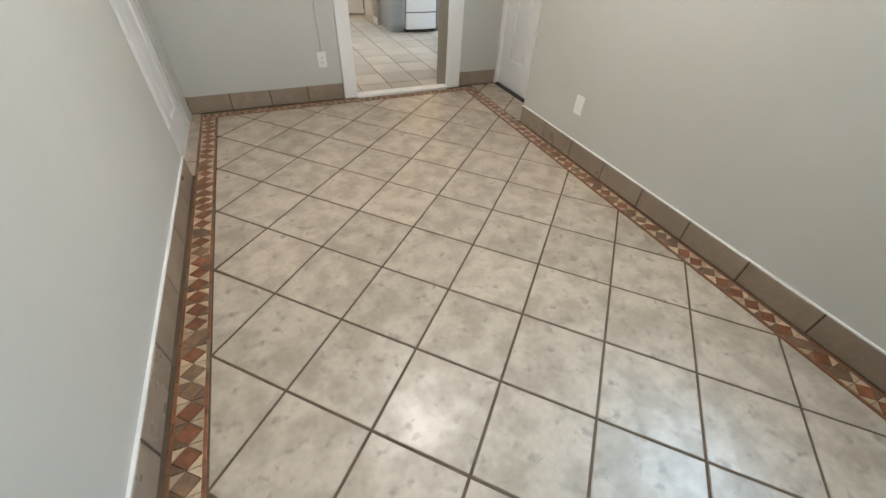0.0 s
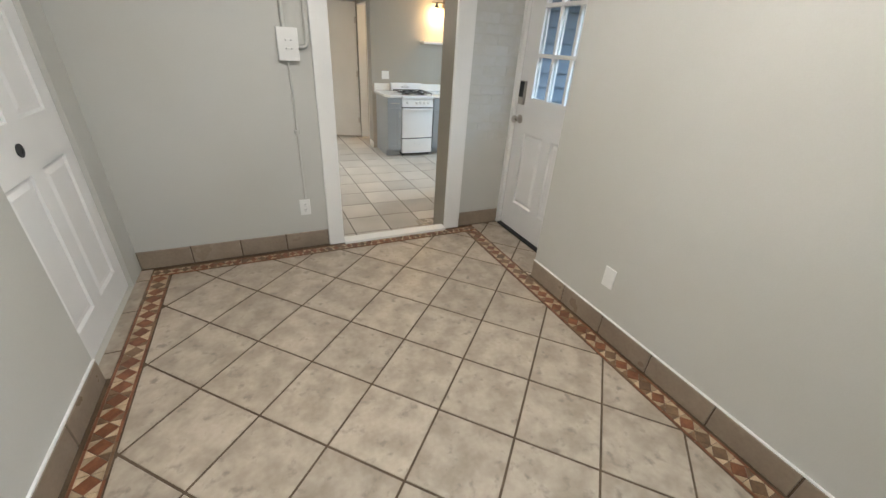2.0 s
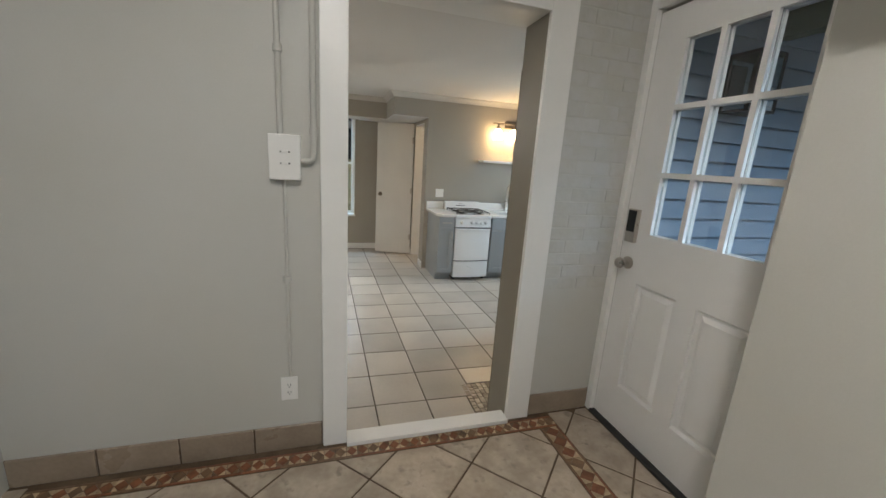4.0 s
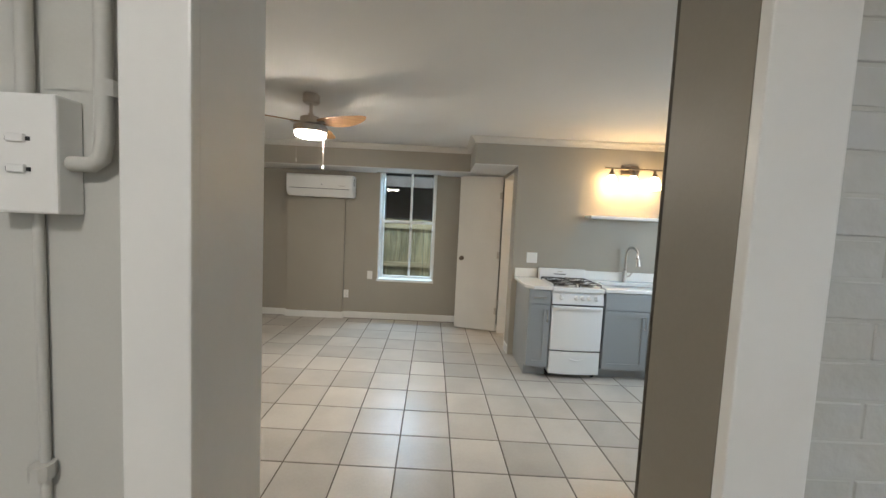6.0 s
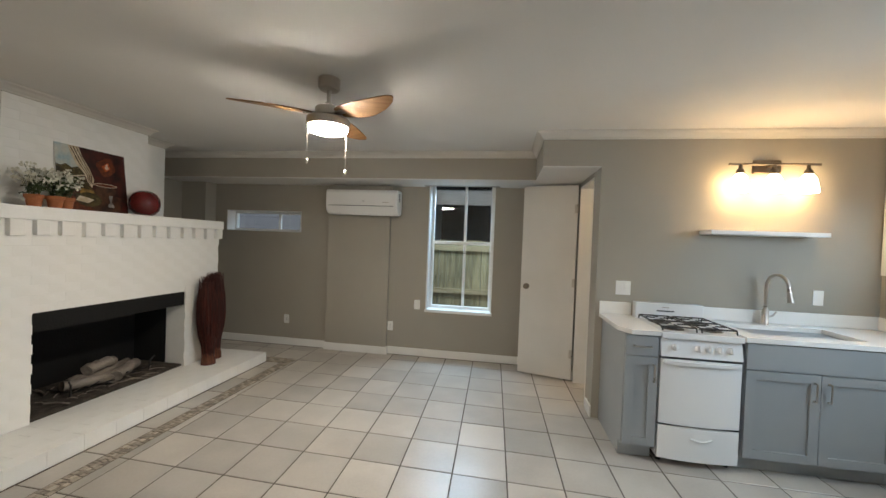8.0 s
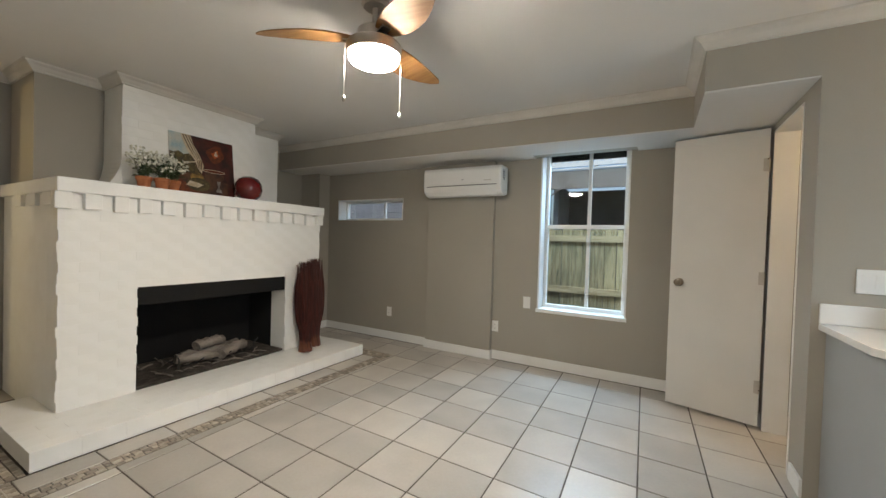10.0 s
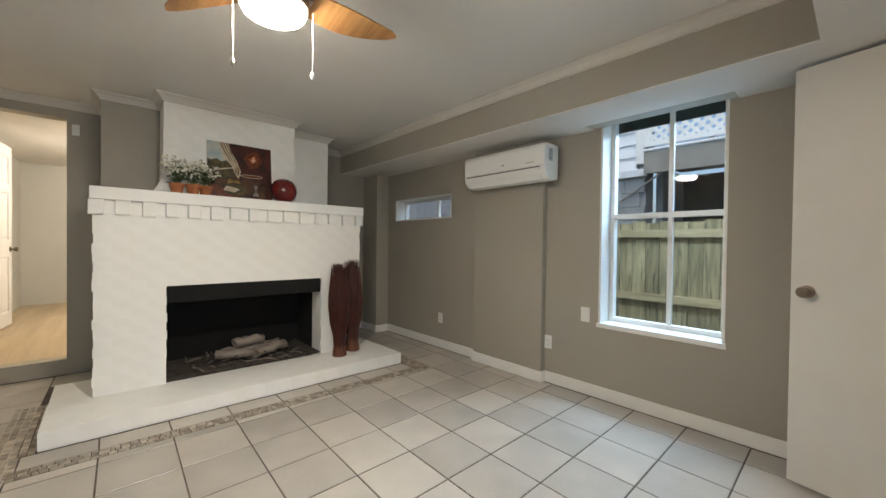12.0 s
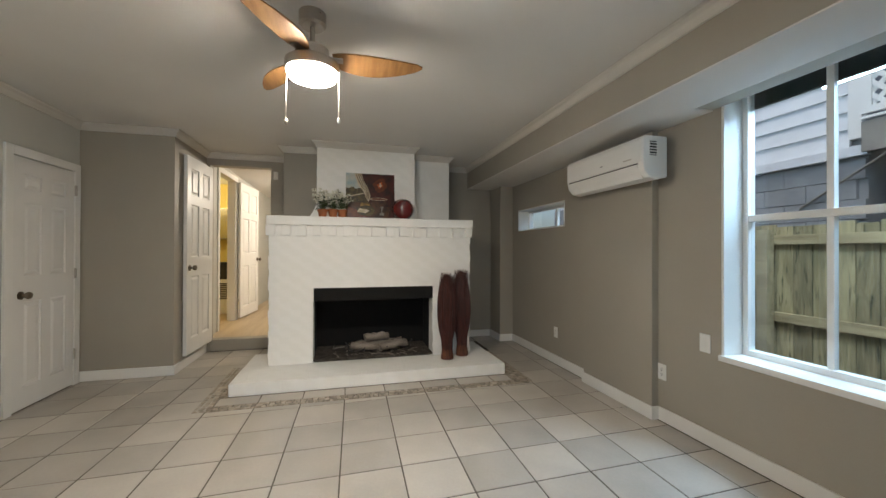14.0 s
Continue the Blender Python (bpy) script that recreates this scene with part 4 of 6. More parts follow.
part("downrod", bm, NICKEL, fan, smooth=True)
bm = bmesh.new()
lathe(bm, [(0.035, -0.145), (0.075, -0.152), (0.082, -0.16), (0.082, -0.205), (0.05, -0.215)], 32, (0, 0, -0.028))
part("motor_housing", bm, NICKEL, fan, smooth=True)
bm = bmesh.new()
lathe(bm, [(0.06, -0.215), (0.125, -0.222), (0.131, -0.228), (0.131, -0.268), (0.126, -0.274)], 40, (0, 0, -0.028))
part("light_housing", bm, NICKEL, fan, smooth=True)
bm = bmesh.new()
lathe(bm, [(0.120, -0.272), (0.121, -0.286), (0.112, -0.301), (0.08, -0.311), (0.03, -0.315)], 40, (0, 0, -0.028))
part("globe", bm, GLOBE, fan, "glowing frosted glass globe", smooth=True)


def blade(angle):
    bm = bmesh.new()
    rows = []
    for k in range(15):
        u = k / 14
        x = 0.10 + 0.46 * u
        wl = 0.045 + 0.04 * math.sin(math.pi * min(1, u * 1.15) ** 0.8)
        if u > 0.75:
            wl *= math.sqrt(max(0.02, 1 - ((u - 0.75) / 0.25) ** 2.2))
        sweep = 0.022 * math.sin(u * math.pi) - 0.012 * u
        rows.append((x, -wl * 0.85 + sweep, wl + sweep))
    tw = -math.tan(radians(12))
    lay = []
    for dz in (0.0, 0.006):
        lay.append([[bm.verts.new((x, y, -0.228 + dz + y * tw)) for y in (a, (a + b) / 2, b)] for x, a, b in rows])
    for q in range(14):
        for c in range(2):
            bm.faces.new((lay[0][q][c], lay[0][q + 1][c], lay[0][q + 1][c + 1], lay[0][q][c + 1]))
            bm.faces.new((lay[1][q][c], lay[1][q][c + 1], lay[1][q + 1][c + 1], lay[1][q + 1][c]))
        for c in (0, 2):
            bm.faces.new((lay[0][q][c], lay[1][q][c], lay[1][q + 1][c], lay[0][q + 1][c]))
    for q in (0, 14):
        bm.faces.new((*lay[0][q], *lay[1][q][::-1]))
    bmesh.ops.rotate(bm, matrix=Matrix.Rotation(radians(angle), 3, "Z"), verts=bm.verts)
    b = part("blade", bm, OAK, fan, "honey oak blade", smooth=True)
    bm = bmesh.new()
    box(bm, 0.07, -0.025, -0.232, 0.15, 0.025, -0.224)
    bmesh.ops.rotate(bm, matrix=Matrix.Rotation(radians(angle), 3, "Z"), verts=bm.verts)
    part("blade_iron", bm, NICKEL, b)


for a in (88, 213, 333):
    blade(a)
for x, y, l, top in ((-0.063, -0.131, 0.225, 0), (0.063, 0.131, 0.24, 1)):
    bm = bmesh.new()
    tube(bm, [(x, y, -0.298), (x, y, -0.298 - l)], 0.0016, 6)
    c = part("pull_chain", bm, NICKEL, fan)
    bm = bmesh.new()
    lathe(bm, [(0.002, 0), (0.007, -0.006), (0.009, -0.016), (0.006, -0.027), (0.002, -0.03)], 12, (x, y, -0.298 - l))
    part("chain_pull", bm, PLASTIC if top else NICKEL, c, smooth=True)

# flush lamp in the middle of the entry ceiling
lamp_e = thing("ceiling_lamp", (1.15, 1.95, CE - 0.001), "flush round ceiling lamp with a lit opal glass", "ceiling lamp")
bm = bmesh.new()
lathe(bm, [(0.165, 0.0), (0.17, -0.004), (0.17, -0.022), (0.155, -0.028)], 36)
part("base", bm, NICKEL, lamp_e, smooth=True)
bm = bmesh.new()
lathe(bm, [(0.153, -0.024), (0.15, -0.045), (0.12, -0.072), (0.07, -0.088), (0.02, -0.093)], 36)
part("diffuser", bm, LAMP, lamp_e, "lit opal glass bowl", smooth=True)

# ---------------------------------------------------------------- air conditioners


def mini_split(m, w, h, d, label):
    t = thing("air_conditioner", m, label, "air conditioner")
    bm = bmesh.new()
    prof = [(0.0, 0.02), (0.0, h), (d * 0.9, h), (d, h - 0.03), (d, 0.115), (d * 0.93, 0.055), (d * 0.72, 0.015), (d * 0.4, 0.0)]
    a = [bm.verts.new((-w / 2, -y, z)) for y, z in prof]
    b = [bm.verts.new((w / 2, -y, z)) for y, z in prof]
    bm.faces.new(a)
    bm.faces.new(b[::-1])
    for i in range(len(prof)):
        bm.faces.new((a[i], b[i], b[(i + 1) % len(prof)], a[(i + 1) % len(prof)]))
    part("casing", bm, PLASTIC, t, bevel=0.012, segments=3, smooth=True)
    block("front_panel", t, PLASTIC, (-w / 2 + 0.012, -d - 0.006, 0.118, w / 2 - 0.012, -d + 0.02, h - 0.035), bevel=0.005)
    bm = bmesh.new()
    v = [bm.verts.new(p) for p in ((-w / 2 + 0.05, -d * 0.99, 0.108), (w / 2 - 0.05, -d * 0.99, 0.108), (w / 2 - 0.05, -d * 0.75, 0.014), (-w / 2 + 0.05, -d * 0.75, 0.014))]
    u = [bm.verts.new(q.co + Vector((0, -0.008, -0.004))) for q in v]
    bm.faces.new(u)
    for i in range(4):
        bm.faces.new((v[i], v[(i + 1) % 4], u[(i + 1) % 4], u[i]))
    part("louvre", bm, PLASTIC, t)
    block("louvre_gap", t, SLOT, (-w / 2 + 0.045, -d * 0.985 - 0.008, 0.107, w / 2 - 0.045, -d * 0.95, 0.113))
    for s in (1,):
        g = block("side_grille", t, SLOT, (s * w / 2 - 0.001, -d * 0.72, h - 0.14, s * w / 2 + 0.002, -d * 0.45, h - 0.04))
        for k in range(5):
            block("grille_bar", g, PLASTIC, (s * w / 2 - 0.001, -d * 0.72, h - 0.135 + k * 0.02, s * w / 2 + 0.004, -d * 0.45, h - 0.128 + k * 0.02))
    block("badge", t, NICKEL, (w * 0.30, -d - 0.0075, 0.15, w * 0.39, -d - 0.0055, 0.158))
    block("display", t, SLOT, (0.02, -d - 0.0075, 0.165, 0.045, -d - 0.0055, 0.171))
    block("wall_plate", t, NICKEL, (-w / 2 + 0.03, 0.0005, 0.03, w / 2 - 0.03, 0.012, h + 0.004))
    return t


mini_split(pose(-0.105, 8.677, 1.755), 0.915, 0.305, 0.21, "white wall-mounted air conditioner above the pilaster")
mini_split(pose(2.347, 2.385, 2.0, 0, 0, -90), 0.86, 0.29, 0.20, "white wall-mounted air conditioner on the entry wall")

# ---------------------------------------------------------------- plates


def plate(m, kind, label, w=0.072, h=0.117):
    """Face along -y in its own frame."""
    t = thing("wall_outlet" if kind == "outlet" else "light_switch" if kind in ("switch", "double") else "wall_plate", m, label, "outlet" if kind == "outlet" else "switch" if kind in ("switch", "double") else "wall plate")
    block("cover", t, PLASTIC, (-w / 2, -0.006, -h / 2, w / 2, 0.0, h / 2), bevel=0.003)
    if kind == "outlet":
        s = block("socket", t, PLASTIC, (-0.017, -0.0085, -0.034, 0.017, -0.0055, 0.034), bevel=0.001)
        for z in (-0.018, 0.018):
            for x in (-0.006, 0.006):
                block("slot", s, SLOT, (x - 0.0012, -0.0092, z - 0.002, x + 0.0012, -0.0083, z + 0.007))
            block("slot", s, SLOT, (-0.0022, -0.0092, z - 0.010, 0.0022, -0.0083, z - 0.006))
    elif kind in ("switch", "double"):
        for x in ((0,) if kind == "switch" else (-0.023, 0.023)):
            s = block("rocker", t, PLASTIC, (x - 0.017, -0.0085, -0.034, x + 0.017, -0.0055, 0.034), bevel=0.001)
            block("toggle", s, PLASTIC, (x - 0.015, -0.0105, -0.002, x + 0.015, -0.008, 0.03), bevel=0.001)
    return t


plate(pose(0.958, 3.8395, 0.52), "outlet", "white duplex outlet on the entry wall above the skirting")
plate(pose(2.3595, 2.325, 0.55, 0, 0, -90), "blank", "white blank wall plate on the entry wall")
plate(pose(0.236, 8.7495, 0.362), "outlet", "white outlet beside the pilaster")
plate(pose(0.578, 8.7495, 0.655), "blank", "white blank wall plate beside the window", 0.075, 0.12)
plate(pose(-1.208, 8.7495, 0.352), "outlet", "white outlet under the strip window")
plate(pose(2.64, 7.4745, 1.13), "double", "white double light switch above the counter", 0.118, 0.117)
plate(pose(4.08, 7.4745, 1.13), "blank", "white wall plate beside the faucet")
plate(pose(-0.84, 4.0505, 0.75, 0, 0, 180), "switch", "white light switch beside the closet door")

# surface-mounted switch box and conduit beside the doorway
box_sw = thing("switch_box", (0.972, 3.8395, 1.555), "white surface-mounted switch box with two toggles", "switch")
block("cover", box_sw, PLASTIC, (-0.058, -0.042, -0.087, 0.058, 0.0, 0.087), bevel=0.004)
for z in (-0.022, 0.022):
    block("toggle", box_sw, PLASTIC, (-0.012, -0.047, z - 0.006, 0.014, -0.041, z + 0.006), bevel=0.002)
    block("toggle_slot", box_sw, SLOT, (-0.016, -0.0432, z - 0.004, 0.02, -0.0418, z + 0.002))
cond = thing("conduit", (0.0, 3.8395, 0), "grey painted surface conduit above the switch box", "conduit")
for nm, pts, r in (("cable_channel", [(0.965, -0.008, 0.59), (0.965, -0.008, 1.468)], 0.007), ("pipe", [(0.955, -0.012, 1.642), (0.955, -0.012, 2.70)], 0.011), ("pipe", [(1.03, -0.02, 1.545), (1.06, -0.02, 1.545), (1.075, -0.02, 1.555), (1.08, -0.02, 1.58), (1.08, -0.014, 2.70)], 0.012)):
    bm = bmesh.new()
    tube(bm, pts, r, 10)
    part(nm, bm, WALL_E, cond, smooth=True)
for x, z in ((0.965, 1.05), (0.955, 1.95), (1.08, 1.66)):
    bm = bmesh.new()
    tube(bm, [(x, -0.013, z - 0.012), (x, -0.013, z + 0.012)], 0.017, 10)
    part("strap", bm, WALL_E, cond)

bm = bmesh.new()
rows = []
for k in range(40):
    z = 1.66 + 1.05 * k / 39
    row = []
    for q in range(9):
        u = q / 8
        lump = 0.004 * (noise.noise(Vector((u * 2.2, z * 11, 3.0))) + 0.6 * noise.noise(Vector((u * 6, z * 27, 8.0)))) + 0.003
        edge = min(1.0, 5 * u, 5 * (1 - u))
        row.append(bm.verts.new((0.968 + 0.10 * u, 3.8402 - max(0.0, lump) * edge, z)))
    rows.append(row)
for a, b in zip(rows, rows[1:]):
    for q in range(8):
        bm.faces.new((a[q], a[q + 1], b[q + 1], b[q]))
tagged(finish("plaster_patch", bm, WALL_E, smooth=True), "rough lumpy plaster painted over between two conduits", "plaster", "", "structure")

# ---------------------------------------------------------------- kitchen
CF, CH = 6.865, 0.875   # cabinet face and carcass height


def bar_pull(parent, x, y, z, length, upright):
    bm = bmesh.new()
    e = length / 2
    ends = [(x, z - e), (x, z + e)] if upright else [(x - e, z), (x + e, z)]
    pts = [(ends[0][0], y, ends[0][1]), (ends[0][0], y - 0.026, ends[0][1]), (ends[1][0], y - 0.026, ends[1][1]), (ends[1][0], y, ends[1][1])]
    for p, q in zip(pts, pts[1:]):
        tube(bm, [p, q], 0.0055, 8)
    return part("handle", bm, NICKEL, parent, "brushed nickel bar handle", smooth=True)


def shaker(name, parent, x0, x1, z0, z1, slab=False, stile=0.057):
    y0, y1 = CF - 0.02, CF - 0.001
    if slab:
        return block(name, parent, CAB, (x0, y0, z0, x1, y1, z1), bevel=0.0012)
    s = min(stile, (x1 - x0) * 0.33)
    d = block(name, parent, CAB, (x0 + 0.002, y0 + 0.011, z0 + 0.002, x1 - 0.002, y1, z1 - 0.002))
    block("stile", d, CAB, (x0, y0, z0, x0 + s, y1 - 0.001, z1), bevel=0.001)
    block("stile", d, CAB, (x1 - s, y0, z0, x1, y1 - 0.001, z1), bevel=0.001)
    block("rail", d, CAB, (x0 + s, y0, z0, x1 - s, y1 - 0.001, z0 + s), bevel=0.001)
    block("rail", d, CAB, (x0 + s, y0, z1 - s, x1 - s, y1 - 0.001, z1), bevel=0.001)
    return d


def base_cabinet(x0, x1, label):
    t = thing("base_cabinet", (0, 0, 0), label, "cabinet", "kitchen base cabinets")
    block("body", t, CAB, (x0, CF, 0.105, x1, 7.47, CH), (x0, CF + 0.06, 0.004, x1, 7.47, 0.105))
    return t


c = base_cabinet(2.485, 2.700, "narrow grey shaker base cabinet beside the range")
d = shaker("drawer", c, 2.488, 2.697, 0.735, 0.868, True)
bar_pull(d, 2.593, CF - 0.02, 0.80, 0.11, False)
d = shaker("door", c, 2.488, 2.697, 0.112, 0.728)
bar_pull(d, 2.668, CF - 0.02, 0.62, 0.11, True)
c = base_cabinet(3.235, 4.105, "grey shaker sink cabinet with two doors")
shaker("false_front", c, 3.238, 4.102, 0.700, 0.868, True)
d = shaker("door", c, 3.238, 3.668, 0.112, 0.693)
bar_pull(d, 3.630, CF - 0.02, 0.585, 0.115, True)
d = shaker("door", c, 3.672, 4.102, 0.112, 0.693)
bar_pull(d, 3.712, CF - 0.02, 0.585, 0.115, True)
c = base_cabinet(4.108, 4.495, "grey shaker corner cabinet with a drawer")
d = shaker("drawer", c, 4.111, 4.492, 0.735, 0.868, True)
bar_pull(d, 4.30, CF - 0.02, 0.80, 0.11, False)
d = shaker("door", c, 4.111, 4.492, 0.112, 0.728)
bar_pull(d, 4.155, CF - 0.02, 0.62, 0.115, True)

top = thing("countertop", (0, 0, 0), "white quartz worktop with an upstand and a sink cut-out", "worktop")
SX0, SX1, SY0, SY1 = 3.33, 4.02, 6.96, 7.34
bm = bmesh.new()
v = [(2.455, 6.94), (2.52, 6.835), (2.705, 6.835), (2.705, 7.472), (2.455, 7.472)]
lo = [bm.verts.new((x, y, CH + 0.002)) for x, y in v]
hi = [bm.verts.new((x, y, CH + 0.034)) for x, y in v]
bm.faces.new(lo[::-1])
bm.faces.new(hi)
for i in range(5):
    bm.faces.new((lo[i], lo[(i + 1) % 5], hi[(i + 1) % 5], hi[i]))
part("slab", bm, QUARTZ, top, bevel=0.003)
bm = bmesh.new()
for b in ((3.225, 6.835, SX0, 7.472), (SX1, 6.835, 4.497, 7.472), (SX0, 6.835, SX1, SY0), (SX0, SY1, SX1, 7.472)):
    box(bm, b[0], b[1], CH + 0.002, b[2], b[3], CH + 0.034)
part("slab", bm, QUARTZ, top)
block("upstand", top, QUARTZ, (2.455, 7.455, CH + 0.036, 2.705, 7.473, CH + 0.135), (3.225, 7.455, CH + 0.036, 4.478, 7.473, CH + 0.135), (4.479, 6.84, CH + 0.036, 4.497, 7.473, CH + 0.135), bevel=0.002)

sink = thing("sink", (0, 0, 0), "stainless steel undermount sink basin", "sink")
bm = bmesh.new()
zb = CH - 0.19
for b in ((SX0 - 0.01, SY0 - 0.01, zb, SX1 + 0.01, SY0 - 0.002, CH + 0.001), (SX0 - 0.01, SY1 + 0.002, zb, SX1 + 0.01, SY1 + 0.01, CH + 0.001), (SX0 - 0.01, SY0 - 0.002, zb, SX0 - 0.002, SY1 + 0.002, CH + 0.001), (SX1 + 0.002, SY0 - 0.002, zb, SX1 + 0.01, SY1 + 0.002, CH + 0.001), (SX0 - 0.01, SY0 - 0.01, zb - 0.006, SX1 + 0.01, SY1 + 0.01, zb)):
    box(bm, *b)
part("basin", bm, BASIN, sink)
bm = bmesh.new()
lathe(bm, [(0.045, 0), (0.045, 0.003), (0.03, 0.003), (0.028, 0.001)], 20, (3.675, 7.15, zb))
part("drain", bm, NICKEL, sink, smooth=True)

faucet = thing("faucet", (3.675, 7.405, CH + 0.034), "brushed nickel gooseneck faucet with a pull-down spray", "faucet")
bm = bmesh.new()
lathe(bm, [(0.028, 0.0), (0.028, 0.006), (0.024, 0.012), (0.024, 0.10), (0.016, 0.125)], 20)
part("base", bm, NICKEL, faucet, smooth=True)
bm = bmesh.new()
pts = [(0, 0, 0.11), (0, 0, 0.22), (0, 0, 0.30)] + [(0, -0.085 + 0.085 * math.cos(a), 0.30 + 0.095 * math.sin(a)) for a in [math.pi * k / 10 for k in range(1, 10)]] + [(0, -0.172, 0.285)]
pts = [(x + 0.25 * -y, y, z) for x, y, z in pts]
tube(bm, pts, 0.0125, 12)
part("spout", bm, NICKEL, faucet, smooth=True)
bm = bmesh.new()
tube(bm, [(0.043, -0.171, 0.292), (0.047, -0.178, 0.24), (0.05, -0.182, 0.20)], [0.0145, 0.017, 0.021], 14)
part("spray_head", bm, NICKEL, faucet, smooth=True)
bm = bmesh.new()
tube(bm, [(0.02, 0, 0.065), (0.05, 0, 0.07), (0.075, -0.005, 0.105)], [0.011, 0.009, 0.006], 10)
part("lever", bm, NICKEL, faucet, smooth=True)

# gas range
R0, R1, RF = 2.710, 3.218, 6.85
rg = thing("gas_range", (0, 0, 0), "white four-burner gas range with a solid oven door", "stove")
block("body", rg, ENAMEL, (R0 + 0.004, RF + 0.03, 0.05, R1 - 0.004, 7.42, 0.87))
block("kick_gap", rg, BLACK, (R0 + 0.02, RF + 0.06, 0.012, R1 - 0.02, 7.38, 0.05))
for x in (R0 + 0.04, R1 - 0.04):
    for y in (RF + 0.07, 7.36):
        bm = bmesh.new()
        lathe(bm, [(0.018, 0.003), (0.018, 0.01), (0.01, 0.014), (0.01, 0.052)], 12, (x, y, 0))
        part("foot", bm, BLACK, rg)


def bowed(name, parent, x0, x1, yf, yb, z0, z1, bow, bevel=0.006):
    """A front panel that swells outwards in the middle."""
    bm = bmesh.new()
    n = 16
    arc = [(x0 + (x1 - x0) * k / n, yf - bow * (1 - (2 * k / n - 1) ** 2)) for k in range(n + 1)]
    face = bm.faces.new([bm.verts.new((x, y, z0)) for x, y in arc + [(x1, yb), (x0, yb)]])
    up = bmesh.ops.extrude_face_region(bm, geom=[face])
    bmesh.ops.translate(bm, vec=(0, 0, z1 - z0), verts=[v for v in up["geom"] if isinstance(v, bmesh.types.BMVert)])
    bmesh.ops.recalc_face_normals(bm, faces=bm.faces)
    return part(name, bm, ENAMEL, parent, "", bevel)


bowed("oven_door", rg, R0 + 0.004, R1 - 0.004, RF - 0.003, RF + 0.028, 0.285, 0.725, 0.022)
bowed("door_handle", rg, R0 + 0.016, R1 - 0.016, RF - 0.022, RF - 0.001, 0.697, 0.722, 0.024, 0.004)
dr = bowed("broiler_drawer", rg, R0 + 0.004, R1 - 0.004, RF - 0.003, RF + 0.028, 0.048, 0.272, 0.022)
bm = bmesh.new()
pts = [(R0 + 0.20 + 0.13 * k / 8, RF - 0.024 - 0.010 * math.sin(math.pi * k / 8), 0.208 - 0.014 * math.sin(math.pi * k / 8)) for k in range(9)]
tube(bm, pts, 0.006, 8)
part("drawer_pull", bm, ENAMEL, dr, smooth=True)
block("gasket", rg, BLACK, (R0 + 0.008, RF + 0.004, 0.272, R1 - 0.008, RF + 0.03, 0.285))
block("gasket", rg, BLACK, (R0 + 0.008, RF + 0.004, 0.725, R1 - 0.008, RF + 0.03, 0.742))
bm = bmesh.new()
frustum(bm, (R0 + 0.002, RF - 0.012, R1 - 0.002, RF + 0.06), (R0 + 0.002, RF + 0.018, R1 - 0.002, RF + 0.06), 0.742, 0.862)
part("control_panel", bm, ENAMEL, rg, bevel=0.004)
for k, u in enumerate((0.07, 0.215, 0.28, 0.345, 0.41)):
    kb = bmesh.new()
    lathe(kb, [(0.023, 0.0), (0.022, 0.012), (0.018, 0.022), (0.006, 0.024)], 18)
    bmesh.ops.transform(kb, matrix=pose(R0 + u + 0.02, RF + 0.002, 0.805, 76), verts=kb.verts)
    kn = part("knob", kb, ENAMEL, rg, smooth=True)
    kb = bmesh.new()
    box(kb, -0.004, -0.02, 0.02, 0.004, 0.02, 0.034)
    bmesh.ops.transform(kb, matrix=pose(R0 + u + 0.02, RF + 0.002, 0.805, 76), verts=kb.verts)
    part("grip", kb, ENAMEL, kn, bevel=0.002)
block("cooktop", rg, ENAMEL, (R0, RF - 0.012, 0.864, R1, 7.36, 0.905), bevel=0.007)
bk = block("backguard", rg, ENAMEL, (R0, 7.365, 0.864, R1, 7.44, 1.03), bevel=0.008)
block("vent_slot", bk, SLOT, (R0 + 0.16, 7.3625, 0.965, R0 + 0.29, 7.3655, 0.975))
block("badge", bk, NICKEL, (R0 + 0.20, 7.3625, 0.995, R0 + 0.25, 7.3655, 1.003))
for bx in (R0 + 0.13, R1 - 0.13):
    for by in (7.0, 7.235):
        bm = bmesh.new()
        lathe(bm, [(0.075, 0.0), (0.07, 0.003), (0.035, 0.004), (0.035, 0.014), (0.028, 0.018), (0.004, 0.02)], 22, (bx, by, 0.905))
        part("burner", bm, IRON, rg, smooth=True)
    g = bmesh.new()
    for by in (7.0, 7.235):
        for k in range(4):
            a = math.pi / 2 * k
            r0, r1 = 0.03, 0.105
            tube(g, [(bx + r0 * math.cos(a), by + r0 * math.sin(a), 0.937), (bx + r1 * math.cos(a), by + r1 * math.sin(a), 0.937)], 0.0052, 6)
    for sx in (-1, 1):
        tube(g, [(bx + sx * 0.108, 6.885, 0.908), (bx + sx * 0.108, 6.895, 0.935), (bx + sx * 0.108, 7.34, 0.935), (bx + sx * 0.108, 7.35, 0.908)], 0.0055, 6)
    for y in (6.895, 7.118, 7.34):
        tube(g, [(bx - 0.108, y, 0.935), (bx + 0.108, y, 0.935)], 0.0055, 6)
    part("grate", g, IRON, rg, "black wire pan grate")

# shelf and wall lamp
shelf = thing("wall_shelf", (0, 0, 0), "thin white floating shelf under the wall lamp", "shelf")
block("board", shelf, TRIM, (3.205, 7.29, 1.60, 4.01, 7.474, 1.632), bevel=0.003)
lamp = thing("wall_lamp", (3.665, 7.474, 2.13), "dark bronze three-light wall lamp with glowing shades", "wall lamp")
block("backplate", lamp, BRONZE, (-0.10, -0.025, -0.035, 0.10, 0.0, 0.075), bevel=0.02)
bm = bmesh.new()
